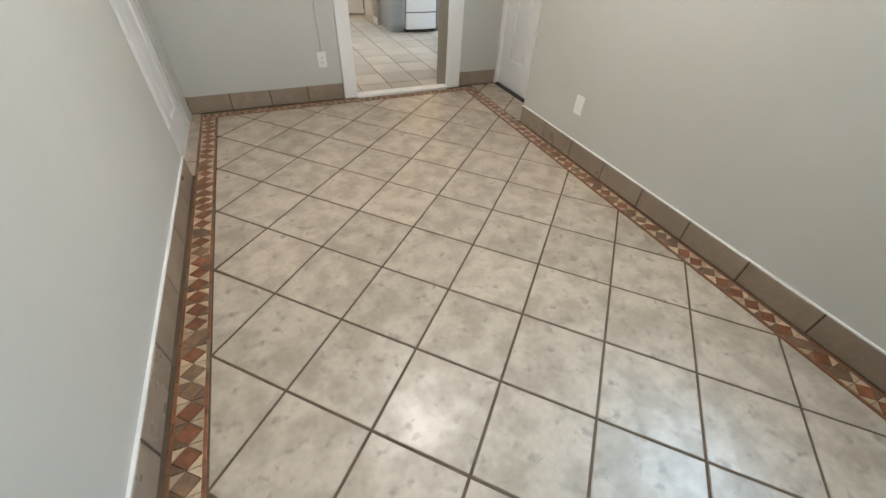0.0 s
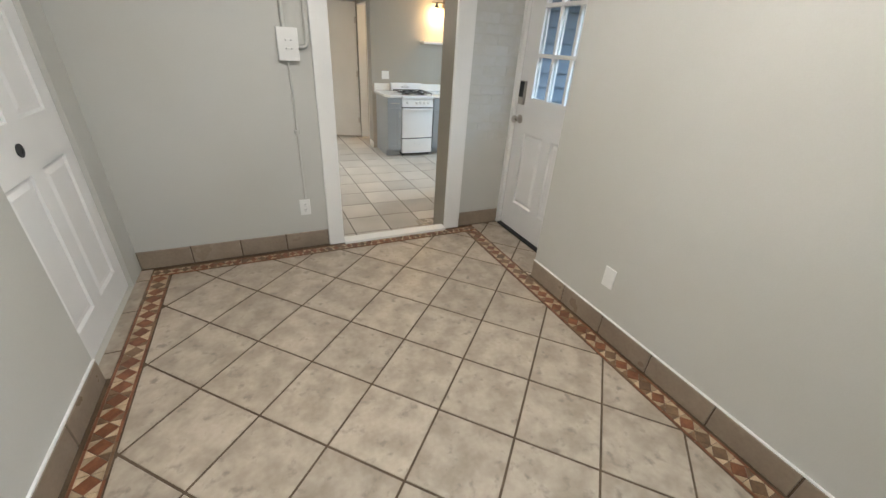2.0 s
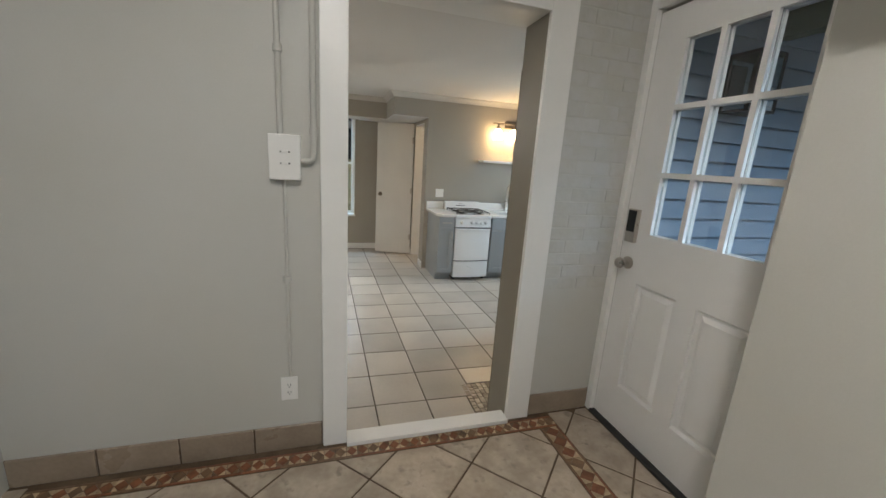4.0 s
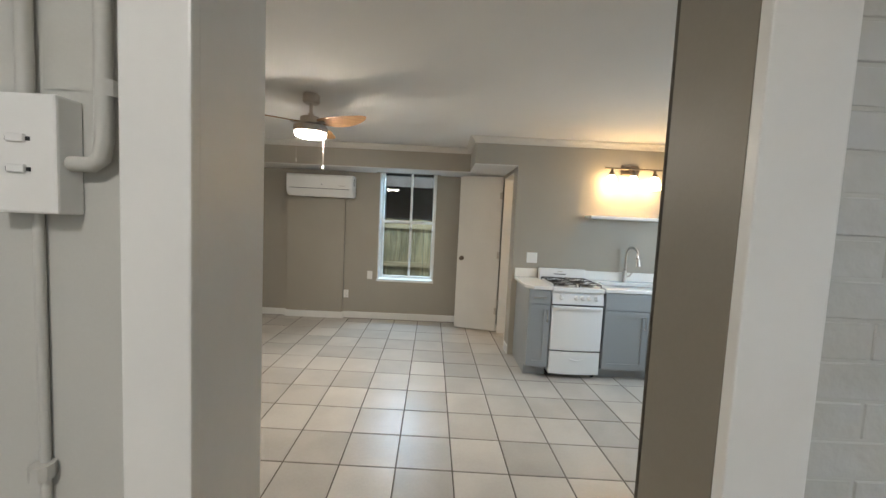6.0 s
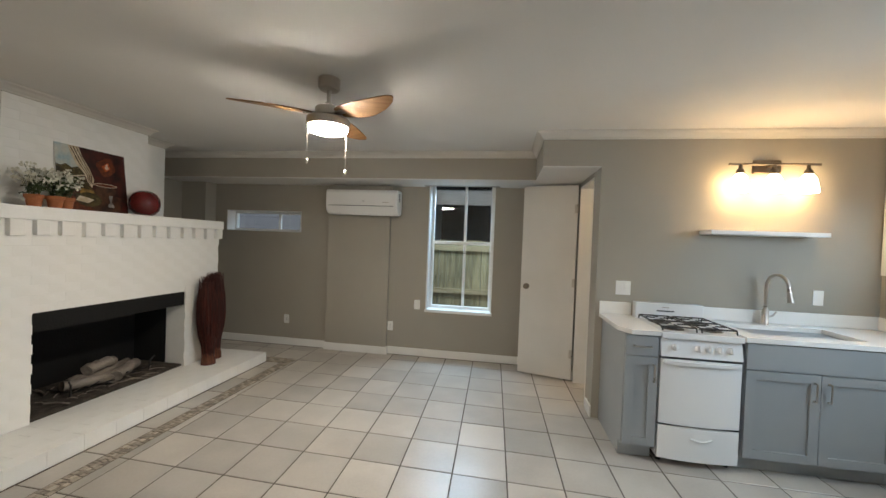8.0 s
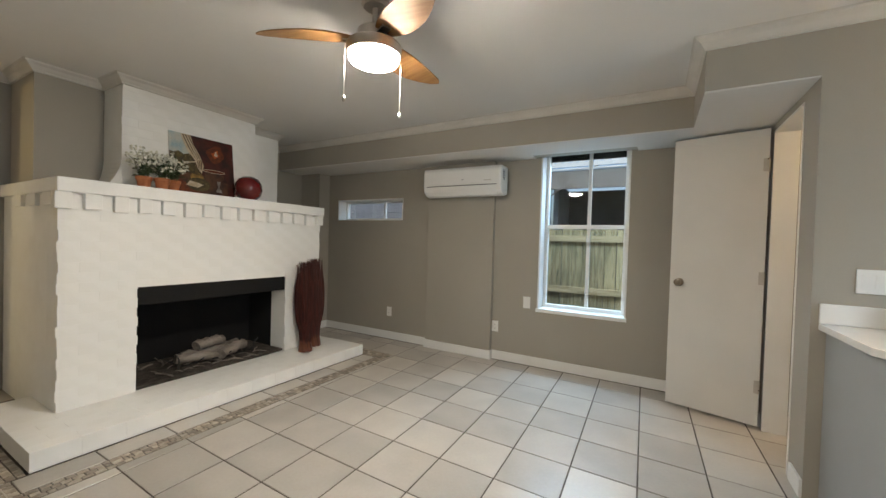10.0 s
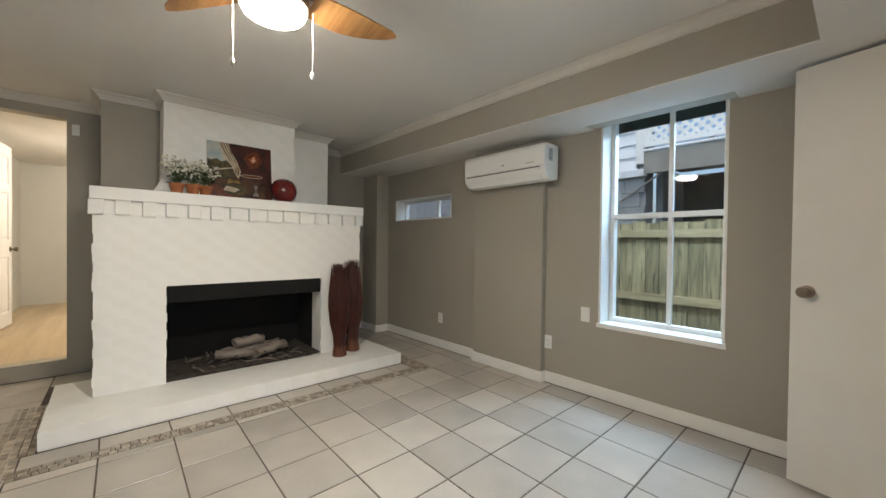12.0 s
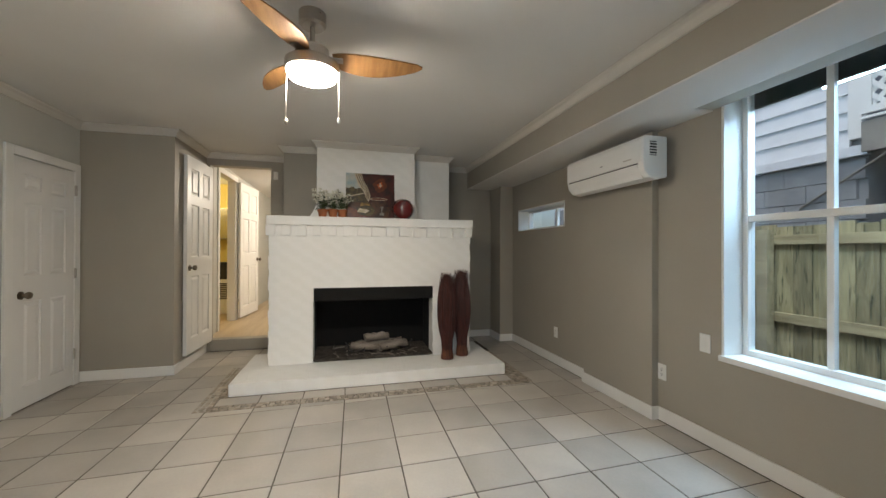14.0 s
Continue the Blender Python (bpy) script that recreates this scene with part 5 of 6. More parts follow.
tube(bm, [(-0.315, -0.10, 0.025), (0.315, -0.10, 0.025)], 0.0095, 10)
tube(bm, [(0, 0, 0.02), (0, -0.10, 0.025)], 0.012, 10)
part("bar", bm, BRONZE, lamp, smooth=True)
for x in (-0.235, 0.0, 0.235):
    bm = bmesh.new()
    lathe(bm, [(0.012, 0.02), (0.014, -0.01), (0.028, -0.025), (0.028, -0.05), (0.02, -0.055)], 16, (x, -0.10, 0.0))
    h = part("socket_cup", bm, BRONZE, lamp, smooth=True)
    bm = bmesh.new()
    lathe(bm, [(0.026, -0.05), (0.05, -0.085), (0.062, -0.14), (0.068, -0.19), (0.062, -0.19), (0.055, -0.14)], 24, (x, -0.10, 0.0))
    part("shade", bm, GLOW, h, "glowing frosted glass shade", smooth=True)

# refrigerator
fr = thing("refrigerator", pose(2.86, 4.57, 0), "white top-freezer refrigerator behind the open door", "refrigerator")
block("body", fr, ENAMEL, (0.0, 0.0, 0.03, 0.70, 0.655, 1.76), bevel=0.008)
block("base_grille", fr, BLACK, (0.01, 0.02, 0.003, 0.69, 0.64, 0.03))
block("gasket", fr, BLACK, (0.008, 0.655, 0.10, 0.692, 0.668, 1.75))
block("freezer_door", fr, ENAMEL, (0.0, 0.668, 1.228, 0.70, 0.735, 1.765), bevel=0.012)
block("main_door", fr, ENAMEL, (0.0, 0.668, 0.09, 0.70, 0.735, 1.212), bevel=0.012)
for z0, z1 in ((1.25, 1.48), (0.82, 1.195)):
    bm = bmesh.new()
    tube(bm, [(0.05, 0.733, z0), (0.05, 0.775, z0 + 0.02), (0.05, 0.775, z1 - 0.02), (0.05, 0.733, z1)], 0.012, 10)
    part("handle", bm, ENAMEL, fr, smooth=True)

# ---------------------------------------------------------------- small fittings
sensor = thing("wall_sensor", (-2.665, 5.62, 2.2), "small white sensor box beside the doorway", "sensor")
block("case", sensor, PLASTIC, (-0.014, -0.025, -0.05, 0.015, 0.025, 0.05), bevel=0.004)

# ---------------------------------------------------------------- bedroom and bathroom beyond the doorway
BZ = 0.14
structure("floor_bedroom", WOODFL, [(-7.0, 2.8, -0.1, -2.82, 7.6, BZ)], "pale wood plank bedroom floor", "floor")
structure("wall_bedroom_far", WALL_E, [(-7.1, 2.8, 0, -6.95, 7.6, CK)], "pale grey bedroom wall", "wall")
structure("wall_bedroom_north", WALL_E, [(-6.95, 7.5, 0, -2.82, 7.6, CK)], "pale grey bedroom wall", "wall")
structure("wall_bedroom_south", WALL_E, wall_y(4.70, 4.80, -6.95, -2.82, 0, CK, [(-4.07, -3.27, 0, 2.33)]), "pale grey wall between bedroom and bathroom", "wall")
structure("wall_bathroom_east", YELLOW, [(-2.92, 2.9, 0, -2.82, 4.05, CK)], "yellow bathroom wall", "wall")
structure("wall_bathroom_back", YELLOW, [(-6.95, 2.8, 0, -2.82, 2.9, CK)], "yellow bathroom wall", "wall")
structure("wall_bathroom_side", YELLOW, [(-5.2, 2.9, 0, -5.1, 4.7, CK)], "yellow bathroom wall", "wall")
structure("ceiling_bedroom", CEIL, [(-7.1, 2.8, CK, -2.82, 7.6, CK + 0.1)], "white painted bedroom ceiling", "ceiling")
structure("jamb_bathroom", TRIM, [(-4.068, 4.69, BZ, -4.053, 4.803, 2.328), (-3.287, 4.69, BZ, -3.272, 4.803, 2.328), (-4.15, 4.803, BZ, -4.085, 4.818, 2.40), (-3.255, 4.803, BZ, -3.19, 4.818, 2.40), (-4.085, 4.803, 2.33, -3.255, 4.818, 2.40)], "white painted bathroom door frame", "casing")
d = panel_door("door_7", pose(-4.10, 4.852, BZ + 0.03, 0, 0, 174), 0.84, 2.16, "white bathroom door standing open into the bedroom", six=True, knob=0.92)
hinges(d, (0.25, 1.75), 0.0, 0.02)
heater = thing("wall_heater", (-5.09, 4.2, BZ), "beige cabinet with a slatted grille in the bathroom", "heater")
block("case", heater, TRIM, (0.0, 0.0, 0.002, 0.33, 0.36, 0.60), bevel=0.006)
for k in range(9):
    block("slat", heater, SLOT, (0.328, 0.05, 0.26 + 0.032 * k, 0.334, 0.32, 0.278 + 0.032 * k))
block("screen", heater, BLACK, (0.05, 0.02, 0.60, 0.31, 0.35, 0.90), bevel=0.004)

# ---------------------------------------------------------------- outside
structure("ground", EARTH, [(-60, 8.97, -0.5, 60, 120, -0.3), (4.64, -60, -0.5, 60, 8.97, -0.3), (-60, -60, -0.5, -7.1, 8.97, -0.3), (-7.1, -60, -0.5, 4.64, -1.75, -0.3)], "bare soil around the house", "ground")
mirror_cabinet = thing("mirror_cabinet", (-5.098, 4.2, 1.45), "grey mirrored cabinet on the yellow bathroom wall", "cabinet")
block("case", mirror_cabinet, TRIM, (0.0, 0.0, 0.0, 0.15, 0.36, 0.55), bevel=0.004)
block("mirror_door", mirror_cabinet, STEEL, (0.152, 0.004, 0.004, 0.168, 0.356, 0.546), bevel=0.002)
fence = thing("fence", (0, 0, 0), "weathered green-stained board fence outside the window", "fence")
rng = random.Random(4)
x = -4.0
while x < 6.0:
    w = rng.uniform(0.135, 0.145)
    block("board", fence, FENCE, (x, 10.52 + rng.uniform(-0.004, 0.004), -0.28, x + w, 10.54, 1.50 + rng.uniform(-0.012, 0.012)))
    x += w + rng.uniform(0.003, 0.012)
for z in (1.32, 0.585):
    for x0, x1 in ((-4.0, -0.2), (-0.19, 2.2), (2.21, 6.0)):
        block("rail", fence, RAIL, (x0, 10.475, z + 0.006 * (x0 > 0), x1, 10.513, z + 0.09 + 0.006 * (x0 > 0)), bevel=0.004)
for px in (-2.6, -0.27, 2.16, 4.5):
    block("post", fence, RAIL, (px, 10.38, -0.3, px + 0.09, 10.473, 1.46), bevel=0.004)
nh = thing("neighbour_house", (0, 0, 0), "neighbouring house with pale lap siding above a block wall", "house")
for k in range(11):
    z = 2.24 + k * 0.168
    bm = bmesh.new()
    v = [bm.verts.new(p) for p in ((-5.0, 11.07, z), (0.06, 11.07, z), (0.06, 11.098, z + 0.176), (-5.0, 11.098, z + 0.176))]
    u = [bm.verts.new(q.co + Vector((0, 0.03, 0))) for q in v]
    bm.faces.new(v)
    bm.faces.new(u[::-1])
    for i in range(4):
        bm.faces.new((v[i], u[i], u[(i + 1) % 4], v[(i + 1) % 4]))
    part("siding_board", bm, SIDING_W, nh)
for k in range(8):
    z = 0.90 + k * 0.155
    bm = bmesh.new()
    box(bm, -5.0, 11.02 + 0.004 * (k % 2), z, -0.95, 11.09, z + 0.151)
    part("siding_board", bm, BLOCK, nh)
block("corner_board", nh, TRIM, (0.06, 11.05, 2.30, 0.16, 11.12, 4.1), bevel=0.003)
block("skirt_board", nh, SIDING_W, (-5.0, 11.04, 2.14, 0.20, 11.10, 2.235), bevel=0.003)
block("wall", nh, BLOCK, (-5.0, 11.14, -0.3, 0.16, 11.4, 4.2))
for k in range(13):
    z = -0.3 + 0.186 * k
    for q in range(8):
        x0 = -2.9 + 0.40 * q + (0.2 if k % 2 else 0)
        if x0 < 0.1:
            block("stone_block", nh, BLOCK, (x0, 11.10, z + 0.003, min(x0 + 0.394, 0.16), 11.14, min(z + 0.183, 2.13)), bevel=0.004)
dk = thing("deck", (0, 0, 0), "raised timber deck with white lattice over dark space", "deck")
block("rim_beam", dk, DECK, (0.17, 11.02, 2.16, 6.0, 11.07, 2.44), bevel=0.004)
block("ledger_strip", dk, TRIM, (0.17, 11.0, 2.45, 6.0, 11.05, 2.475), bevel=0.002)
# dark sheet added behind the deck in place of its deep shade
block("shade_sheet", dk, DARK, (0.165, 12.4, -0.3, 6.0, 12.5, 2.3))
block("side_wall", dk, BLOCK, (0.165, 11.5, -0.3, 0.25, 12.4, 2.3))
block("deck_floor", dk, DECK, (0.17, 11.08, 2.38, 6.0, 12.5, 2.44))
block("lattice_frame", dk, TRIM, (0.18, 11.0, 2.50, 6.0, 11.04, 2.56), (0.18, 11.0, 3.25, 6.0, 11.04, 3.31), (0.18, 11.0, 2.56, 0.25, 11.04, 3.25), (1.15, 11.0, 2.56, 1.22, 11.04, 3.25))
for k in range(30):
    for s in (-1, 1):
        bm = bmesh.new()
        cx = 0.0 + 0.115 * k
        box(bm, -0.02, -0.005, -0.7, 0.02, 0.005, 0.7)
        bmesh.ops.transform(bm, matrix=pose(cx, 11.02 + 0.006 * s, 2.9, 0, 45 * s, 0), verts=bm.verts)
        for co, no in (((0, 0, 2.54), (0, 0, -1)), ((0, 0, 3.27), (0, 0, 1)), ((0.2, 0, 0), (-1, 0, 0))):
            bmesh.ops.bisect_plane(bm, geom=list(bm.verts) + list(bm.edges) + list(bm.faces), plane_co=co, plane_no=no, clear_outer=True)
        if len(bm.faces) < 3:
            bm.free()
            continue
        part("lattice_slat", bm, TRIM, dk)
bm = bmesh.new()
tube(bm, [(-0.35, 11.085, 1.70), (1.6, 11.0, 2.93)], 0.012, 8)
cable = tagged(finish("guy_wire", bm, DECK), "slanting grey cable outside the window", "cable")

# porch outside the outer door
ph = thing("porch_siding", (0, 0, 0), "blue-grey lap siding on the porch beside the outer door", "siding")
for k in range(25):
    z = -0.1 + k * 0.104
    bm = bmesh.new()
    v = [bm.verts.new(p) for p in ((2.78, 3.79, z), (7.0, 3.79, z), (7.0, 3.822, z + 0.11), (2.78, 3.822, z + 0.11))]
    u = [bm.verts.new(q.co + Vector((0, 0.016, 0))) for q in v]
    bm.faces.new(v)
    bm.faces.new(u[::-1])
    for i in range(4):
        bm.faces.new((v[i], u[i], u[(i + 1) % 4], v[(i + 1) % 4]))
    part("siding_board", bm, SIDING, ph)
structure("porch_ceiling", TRIM, [(2.76, 2.2, 2.42, 7.0, 3.84, 2.47)], "white boarded porch ceiling", "ceiling")
OLIVE = material("olive_stained_timber", (0.10, 0.11, 0.06), (0.07, 0.08, 0.045), 0.7, scale=5, fine=60, bump=0.2)
for bx in (3.35, 4.15, 4.95):
    bm = bmesh.new()
    box(bm, bx, 2.21, 2.30, bx + 0.09, 3.78, 2.419)
    tagged(finish("porch_rafter", bm, OLIVE, 0.004), "olive stained timber rafter under the porch ceiling", "rafter", "porch rafters")
lt = thing("porch_lantern", pose(3.17, 3.80, 1.91, 0, 0, 90), "black box lantern with glass sides on the porch wall", "lantern")
block("frame", lt, IRON, (-0.17, -0.09, 0.0, -0.02, 0.09, 0.012), (-0.17, -0.09, 0.26, -0.02, 0.09, 0.28), (-0.17, -0.09, 0.012, -0.158, -0.078, 0.26), (-0.17, 0.078, 0.012, -0.158, 0.09, 0.26), (-0.032, -0.09, 0.012, -0.02, -0.078, 0.26), (-0.032, 0.078, 0.012, -0.02, 0.09, 0.26))
block("bracket", lt, IRON, (-0.02, -0.05, 0.08, 0.012, 0.05, 0.24))
block("pane", lt, GLASS, (-0.167, -0.076, 0.013, -0.164, 0.076, 0.259))
block("pane", lt, GLASS, (-0.157, -0.087, 0.013, -0.033, -0.084, 0.259))
block("pane", lt, GLASS, (-0.157, 0.084, 0.013, -0.033, 0.087, 0.259))

# trees beyond the kitchen window
def tree(x, y, h, seed):
    rng = random.Random(seed)
    t = thing("tree", (x, y, -0.3), "leafy dark green tree beyond the kitchen window", "tree", "trees outside")
    bm = bmesh.new()
    tube(bm, [(0, 0, 0), (0.1, 0.05, h * 0.3), (0.0, 0.15, h * 0.6), (0.1, 0.1, h * 0.9)], [0.16, 0.12, 0.08, 0.03], 9)
    tips = []
    for k in range(16):
        a, z = rng.uniform(0, 6.28), h * rng.uniform(0.22, 0.85)
        l = h * rng.uniform(0.16, 0.32)
        tip = Vector((l * math.cos(a), l * math.sin(a), z + l * 0.5))
        tube(bm, [(0.05, 0.08, z), tip * 0.5 + Vector((0, 0, z * 0.5)), tip], [0.045, 0.03, 0.01], 6)
        tips.append(tip)
    part("trunk", bm, DECK, t)
    bl = bmesh.new()
    for tip in tips:
        for k in range(150):
            c = tip + Vector((rng.gauss(0, 0.3), rng.gauss(0, 0.3), rng.gauss(0, 0.28)))
            e = Euler((rng.uniform(0, 6), rng.uniform(0, 6), rng.uniform(0, 6))).to_matrix()
            s = rng.uniform(0.05, 0.09)
            bl.faces.new([bl.verts.new(c + e @ Vector(p)) for p in ((0, 0, 0), (s * 0.5, s * 0.35, 0.01), (s * 1.4, 0, 0), (s * 0.5, -s * 0.35, 0.01))])
    part("crown", bl, LEAF, t)


tree(8.2, 9.8, 4.6, 1)
tree(10.5, 11.6, 5.4, 2)
tree(8.8, 12.5, 5.0, 3)

# ---------------------------------------------------------------- masonry and floor pieces
brick_face(fireplace, "x", FX, BY0, BY1, 0.112, 1.415, BRICKW, (OY0, OY1, 0.0, OZ1), rng=random.Random(1), ragged=0.009)
brick_face(fireplace, "x", CX, 6.18, 7.26, 1.60, CK - 0.075, BRICKW, None, rng=random.Random(2), ragged=0.006)
wall_brick = thing("brick_pier", (0, 0, 0), "rough grey painted brick beside the doorway", "brickwork", "", "structure")
brick_face(wall_brick, "y", 3.8385, 2.207, 2.612, 0.95, 2.70, BRICKG, None, joint=0.006, proud=0.0008, rng=random.Random(3))
rng = random.Random(8)
cache = {}
x = HX1
row = 0
while x > FX + 0.02:
    y = HY0 - (0.1 if row % 2 else 0)
    while y < HY1:
        a, b = max(y, HY0), min(y + 0.205, HY1)
        y += 0.205
        w = round(b - a - 0.005, 3)
        if w < 0.03:
            continue
        if w not in cache:
            cache[w] = brick_mesh("brick", 0.0948, w + 0.0042, HZ - 0.006, BRICKW, 0.0009)
        ob = new("brick", cache[w])
        ob.parent = hearth
        ob.location = (x - 0.0475, (a + b) / 2, HZ / 2 + 0.0025 + rng.uniform(-0.0005, 0.0005))
    x -= 0.095
    row += 1


def tile_mesh(pts, z0, z1, c=0.0022):
    """A floor tile from a polygon with a small chamfer."""
    cx, cy = sum(p[0] for p in pts) / len(pts), sum(p[1] for p in pts) / len(pts)
    n = len(pts)
    ins = []
    for i in range(n):
        p0, p, p1 = Vector(pts[i - 1]), Vector(pts[i]), Vector(pts[(i + 1) % n])
        a, b = (p - p0).normalized(), (p1 - p).normalized()
        na, nb = Vector((-a.y, a.x)), Vector((-b.y, b.x))
        m = (na + nb) / max(0.3, 1 + na.dot(nb))
        ins.append(p + m * c)
    verts = [(x - cx, y - cy, z0 - z1) for x, y in pts] + [(x - cx, y - cy, -c) for x, y in pts] + [(q.x - cx, q.y - cy, 0) for q in ins]
    faces = [tuple(range(2 * n, 3 * n))]
    for i in range(n):
        j = (i + 1) % n
        faces += [(i, j, n + j, n + i), (n + i, n + j, 2 * n + j, 2 * n + i)]
    me = bpy.data.meshes.new("tile")
    me.from_pydata(verts, [], faces)
    return me, (cx, cy, z1)


def clip(poly, x0, y0, x1, y1):
    """Sutherland-Hodgman against a rectangle."""
    for axis, val, keep in ((0, x0, 1), (0, x1, -1), (1, y0, 1), (1, y1, -1)):
        out = []
        for i in range(len(poly)):
            p, q = poly[i - 1], poly[i]
            ip, iq = (p[axis] - val) * keep >= 0, (q[axis] - val) * keep >= 0
            if ip != iq:
                k = (val - p[axis]) / (q[axis] - p[axis])
                out.append((p[0] + k * (q[0] - p[0]), p[1] + k * (q[1] - p[1])))
            if iq:
                out.append(q)
        poly = out
        if len(poly) < 3:
            return []
    clean = []
    for p in poly:
        if not clean or math.dist(p, clean[-1]) > 0.006:
            clean.append(p)
    if len(clean) > 2 and math.dist(clean[0], clean[-1]) < 0.006:
        clean.pop()
    return clean if len(clean) > 2 else []


def poly_area(p):
    return abs(sum(p[i - 1][0] * p[i][1] - p[i][0] * p[i - 1][1] for i in range(len(p)))) / 2


def lay(parent, poly, z, mat, cache, key, rng, t=0.009):
    if len(poly) < 3 or poly_area(poly) < 0.0004:
        return
    if key and key in cache:
        me = cache[key]
        loc = (sum(p[0] for p in poly) / len(poly), sum(p[1] for p in poly) / len(poly), z)
    else:
        me, loc = tile_mesh(poly, z - t, z)
        me.materials.append(mat)
        if key:
            cache[key] = me
    ob = new("tile", me)
    ob.parent = parent
    ob.location = (loc[0], loc[1], loc[2] + rng.uniform(-0.0006, 0.0006))
    ob.rotation_euler = (rng.uniform(-0.0012, 0.0012), rng.uniform(-0.0012, 0.0012), 0)


entry_floor = bpy.data.objects["floor_entry"]
rng = random.Random(12)
cache = {}
ED, EX, EY, EG = 0.4768, 1.0495, 0.957, 0.0095
h = ED / 2 - EG * 0.7071
FX0, FX1, FY1 = 0.092, 2.226, 3.712
for i in range(-6, 8):
    for j in range(-14, 16):
        if (i + j) % 2:
            continue
        cx, cy = EX + (i + 1) * ED / 2, EY + j * ED / 2
        poly = [(x + 0.0095 * (y - 2), y - 0.0144 * (x - 1)) for x, y in ((cx - h, cy), (cx, cy - h), (cx + h, cy), (cx, cy + h))]
        c1 = clip(poly, FX0, -1.59, FX1, FY1)
        whole = len(c1) == 4 and abs(poly_area(c1) - 2 * h * h) < 1e-5
        lay(entry_floor, c1, FE, TILE_E, cache, "whole" if whole else None, rng)
        # tiles of the threshold corner before the outer door
        lay(entry_floor, clip(poly, 2.343, 2.945, 2.598, 3.822), FE, TILE_E, cache, None, rng)
# plain strips between walls and border
for k in range(17):
    y0 = -1.59 + k * 0.33
    lay(entry_floor, clip([(-0.110, y0), (-0.026, y0), (-0.026, y0 + 0.322), (-0.110, y0 + 0.322)], -0.2, 2.84, 3, 3.82), FE, TILE_E, cache, None, rng)

# border of rust, brown and cream mosaic
border = thing("mosaic_border", (0, 0, 0), "rust and cream mosaic border set into the entry floor", "mosaic", "", "structure")
rng = random.Random(31)


def piece(pts, mat):
    me, loc = tile_mesh(pts, FE - 0.008, FE + 0.0005, 0.001)
    me.materials.append(mat)
    ob = new("mosaic_piece", me)
    ob.parent = border
    ob.location = loc


def band(axis, c0, c1, a, b):
    """Diamonds with triangles between them, and slim rust edges."""
    e = 0.013
    mid, half = (c0 + c1) / 2, (c1 - c0) / 2 - e
    n = round((b - a) / (2 * half * 0.92))
    s = (b - a) / n

    def f(u, v):
        return (u, v) if axis == "x" else (-v + 2 * mid, u)
    for i in range(n):
        u0, um, u1 = a + i * s, a + (i + 0.5) * s, a + (i + 1) * s
        g = 0.0012
        dark = rng.random() < 0.72
        piece([f(u0 + g, mid), f(um, mid - half + g), f(u1 - g, mid), f(um, mid + half - g)], RUST if dark else RUST2)
        for sgn in (-1, 1):
            t = [f(u0 + g, mid + sgn * (g * 1.5)), f(u0 + g, mid + sgn * half), f(um - g * 1.5, mid + sgn * half)]
            q = [f(u1 - g, mid + sgn * (g * 1.5)), f(u1 - g, mid + sgn * half), f(um + g * 1.5, mid + sgn * half)]
            for k, w in enumerate((t, q)):
                ar = sum(w[m - 1][0] * w[m][1] - w[m][0] * w[m - 1][1] for m in range(3))
                w = w if ar > 0 else w[::-1]
                piece(w, CREAM if rng.random() < 0.7 else RUST2)
    m = max(1, round((b - a) / 0.16))
    for i in range(m):
        u0, u1 = a + (b - a) * i / m + 0.001, a + (b - a) * (i + 1) / m - 0.001
        for v0, v1 in ((mid - half - e + 0.001, mid - half - 0.001), (mid + half + 0.001, mid + half + e - 0.001)):
            w = [f(u0, v0), f(u1, v0), f(u1, v1), f(u0, v1)]
            piece(w, RUST if rng.random() < 0.8 else RUST2)


band("y", -0.022, 0.086, 0.75, 3.715)
band("y", 2.232, 2.338, 0.3, 3.715)
band("x", 3.718, 3.80, -0.02, 2.338)

# living room tiles
living_floor = bpy.data.objects["floor_living"]
rng = random.Random(14)
cache = {}
PX, PY, G = 0.3407, 0.3465, 0.0042


def grid(u, v):
    """A point of the slightly skewed tile grid: columns u, rows v."""
    x, y = 0.0023 + PX * u, 7.5046 + PY * v
    return x - 0.0228 * (y - 6.5), y - 0.0224 * x


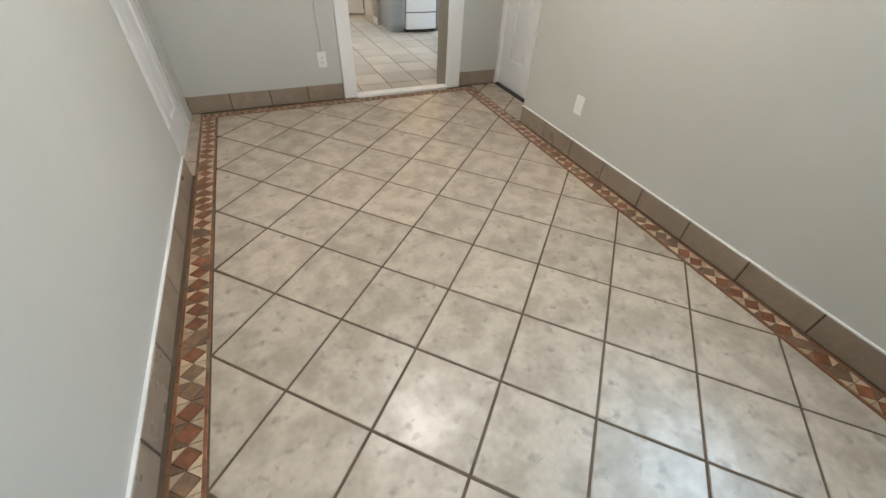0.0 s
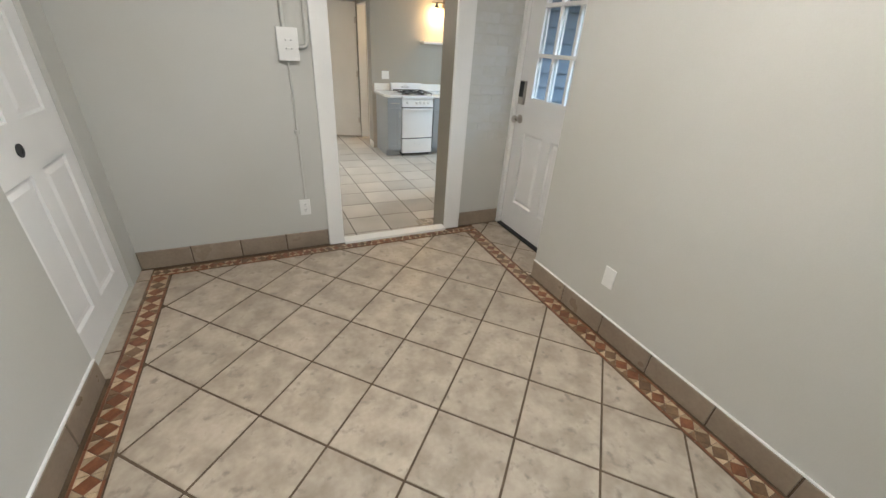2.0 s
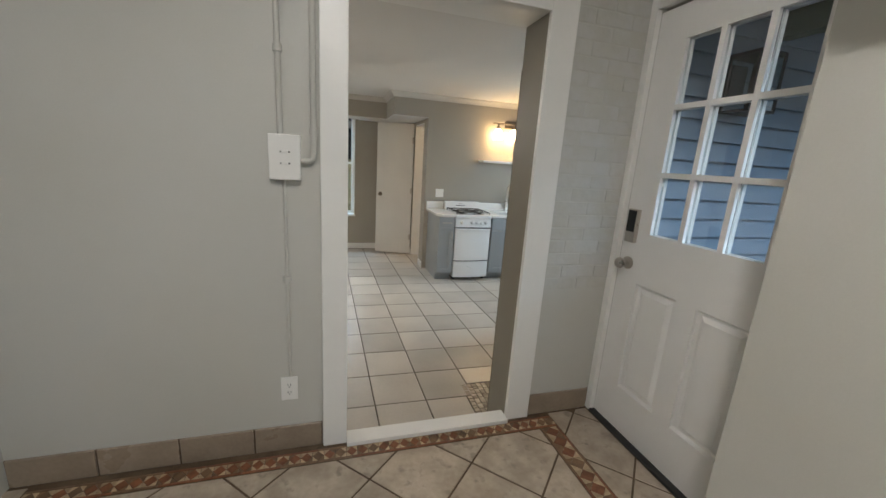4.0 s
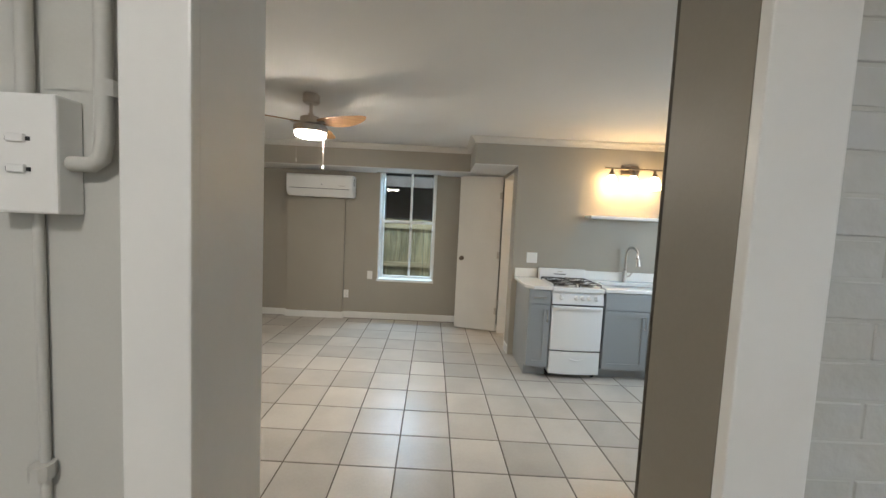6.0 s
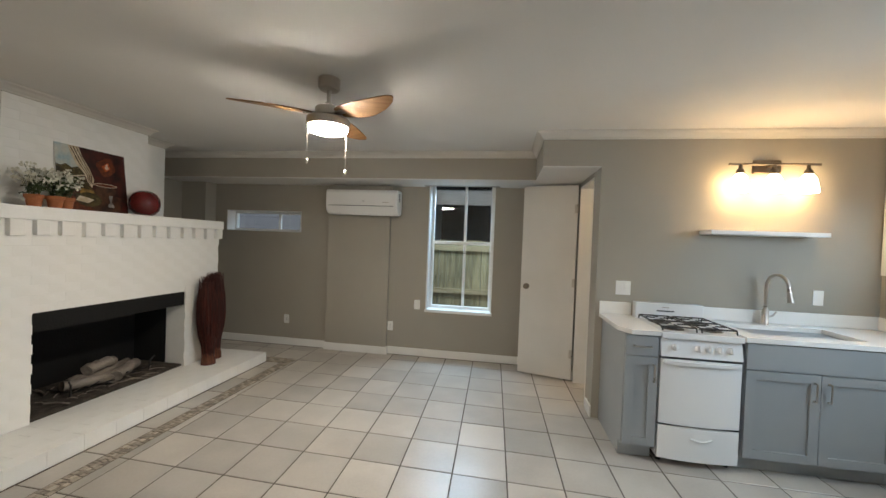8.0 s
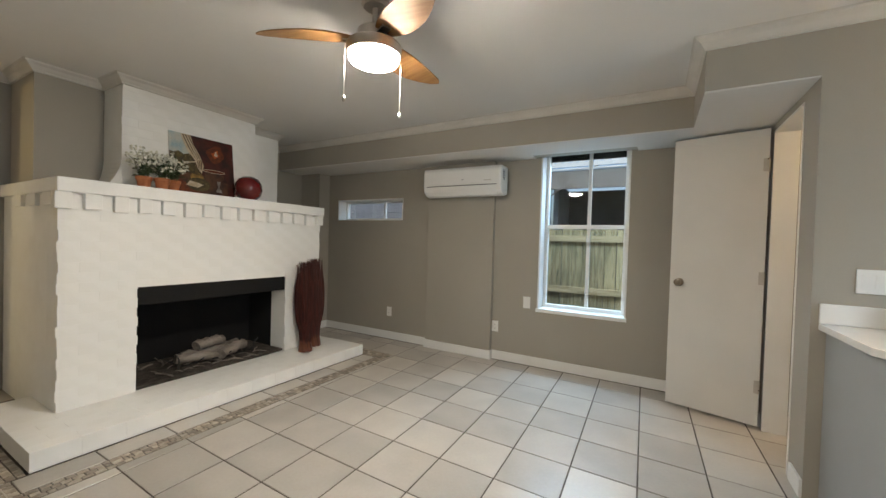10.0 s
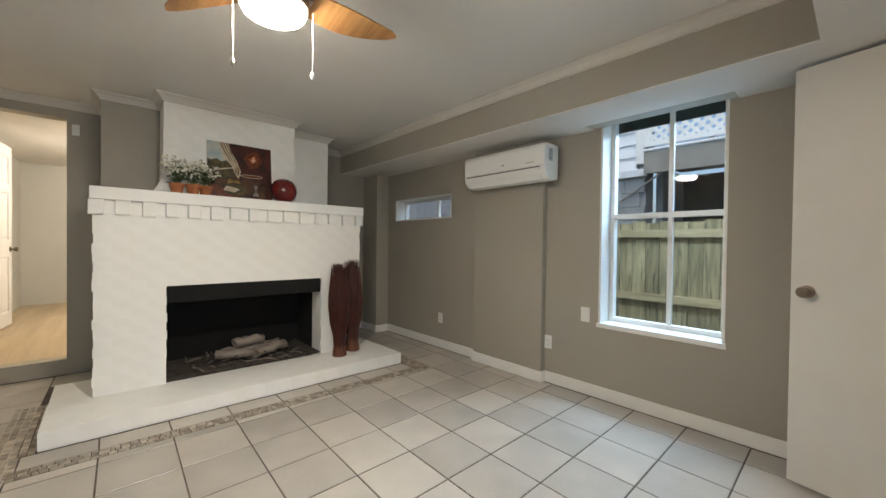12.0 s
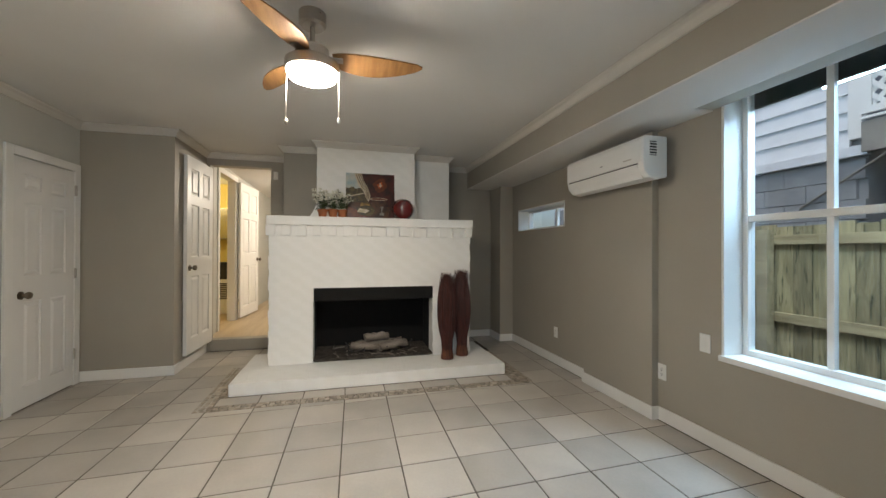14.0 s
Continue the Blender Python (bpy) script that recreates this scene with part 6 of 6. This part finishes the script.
for i in range(-9, 14):
    for j in range(-11, 5):
        (x0, y0), (cx, cy) = grid(i, j), grid(i + 0.5, j + 0.5)
        if cx < -2.7 or cx > 4.6 or cy < 3.8 or cy > 8.8:
            continue
        if -2.0 < cx < -1.2 and 5.75 < cy < 7.85:
            continue
        gu, gv = G / PX, G / PY
        poly = [grid(i + gu, j + gv), grid(i + 1 - gu, j + gv), grid(i + 1 - gu, j + 1 - gv), grid(i + gu, j + 1 - gv)]
        lay(living_floor, clip(poly, 1.216, 3.879, 2.067, 4.0555), 0.0, TILE_K, cache, None, rng)
        if i == 6 and y0 < 4.2 or (i == 6 and j == -10):
            continue
        xmax, ymax = 4.49, 8.735
        c1 = clip(poly, -2.67, 4.056, xmax, ymax)
        if i == 6 and j == -9:
            c1 = clip(c1, 0, 4.484, 9, 9)
        if i == 5 and j == -10:
            c1 = clip(c1, 0, 0, 2.037, 9)
        # stop at the mosaic strip round the hearth
        if -2.4 < cx < -0.55 and 5.2 < cy < 8.4:
            if x0 + PX > -0.74 and x0 < -0.74:
                c1 = clip(c1, -0.744, 0, 9, 9) if 5.33 < cy < 8.25 else c1
            elif x0 + PX <= -0.74 and 5.34 < cy < 8.25:
                c1 = []
        whole = len(c1) == 4 and abs(poly_area(c1) - (PX - 2 * G) * (PY - 2 * G)) < 1e-5
        lay(living_floor, c1, 0.0, TILE_K, cache, "whole" if whole else None, rng)
# narrow tiles between hearth and mosaic strip
for k in range(-6, 2):
    y0 = 7.525 + k * PY
    lay(living_floor, clip([(-1.02, y0 + G), (-0.858, y0 + G), (-0.858, y0 + PY - G), (-1.02, y0 + PY - G)], -2, 5.47, 0, 8.06), 0.0, TILE_K, cache, None, rng)
strip = thing("mosaic_strip", (0, 0, 0), "grey-brown stone mosaic strip round the hearth", "mosaic", "", "structure")
rng = random.Random(41)


def pebbles(x0, y0, x1, y1, s=0.034):
    """Rows of irregular stone chips; each row is broken at its own places."""
    along = (y1 - y0) > (x1 - x0)
    la, lb = (y1 - y0, x1 - x0) if along else (x1 - x0, y1 - y0)
    rows = max(2, round(lb / s))
    for r in range(rows):
        b0, b1 = lb * r / rows, lb * (r + 1) / rows
        a0 = 0.0
        while a0 < la - 0.012:
            a1 = min(la, a0 + rng.uniform(0.55, 1.7) * s)
            if la - a1 < 0.015:
                a1 = la
            j = [rng.uniform(0.0008, 0.0045) for k in range(8)]
            q = [(a0 + j[0], b0 + j[1]), (a1 - j[2], b0 + j[3]), (a1 - j[4], b1 - j[5]), (a0 + j[6], b1 - j[7])]
            p = [(x0 + v, y0 + u) for u, v in q][::-1] if along else [(x0 + u, y0 + v) for u, v in q]
            me, loc = tile_mesh(p, -0.008, 0.0006, 0.0012)
            me.materials.append(PEBBLE)
            ob = new("mosaic_piece", me)
            ob.parent = strip
            ob.location = loc
            a0 = a1


pebbles(-0.852, 5.345, -0.749, 8.24, 0.036)
pebbles(-1.9, 5.345, -1.03, 5.525, 0.040)
pebbles(-1.026, 5.345, -0.858, 5.465, 0.040)
pebbles(-1.9, 8.064, -0.858, 8.24, 0.040)
pebbles(2.044, 4.06, 2.42, 4.474, 0.037)
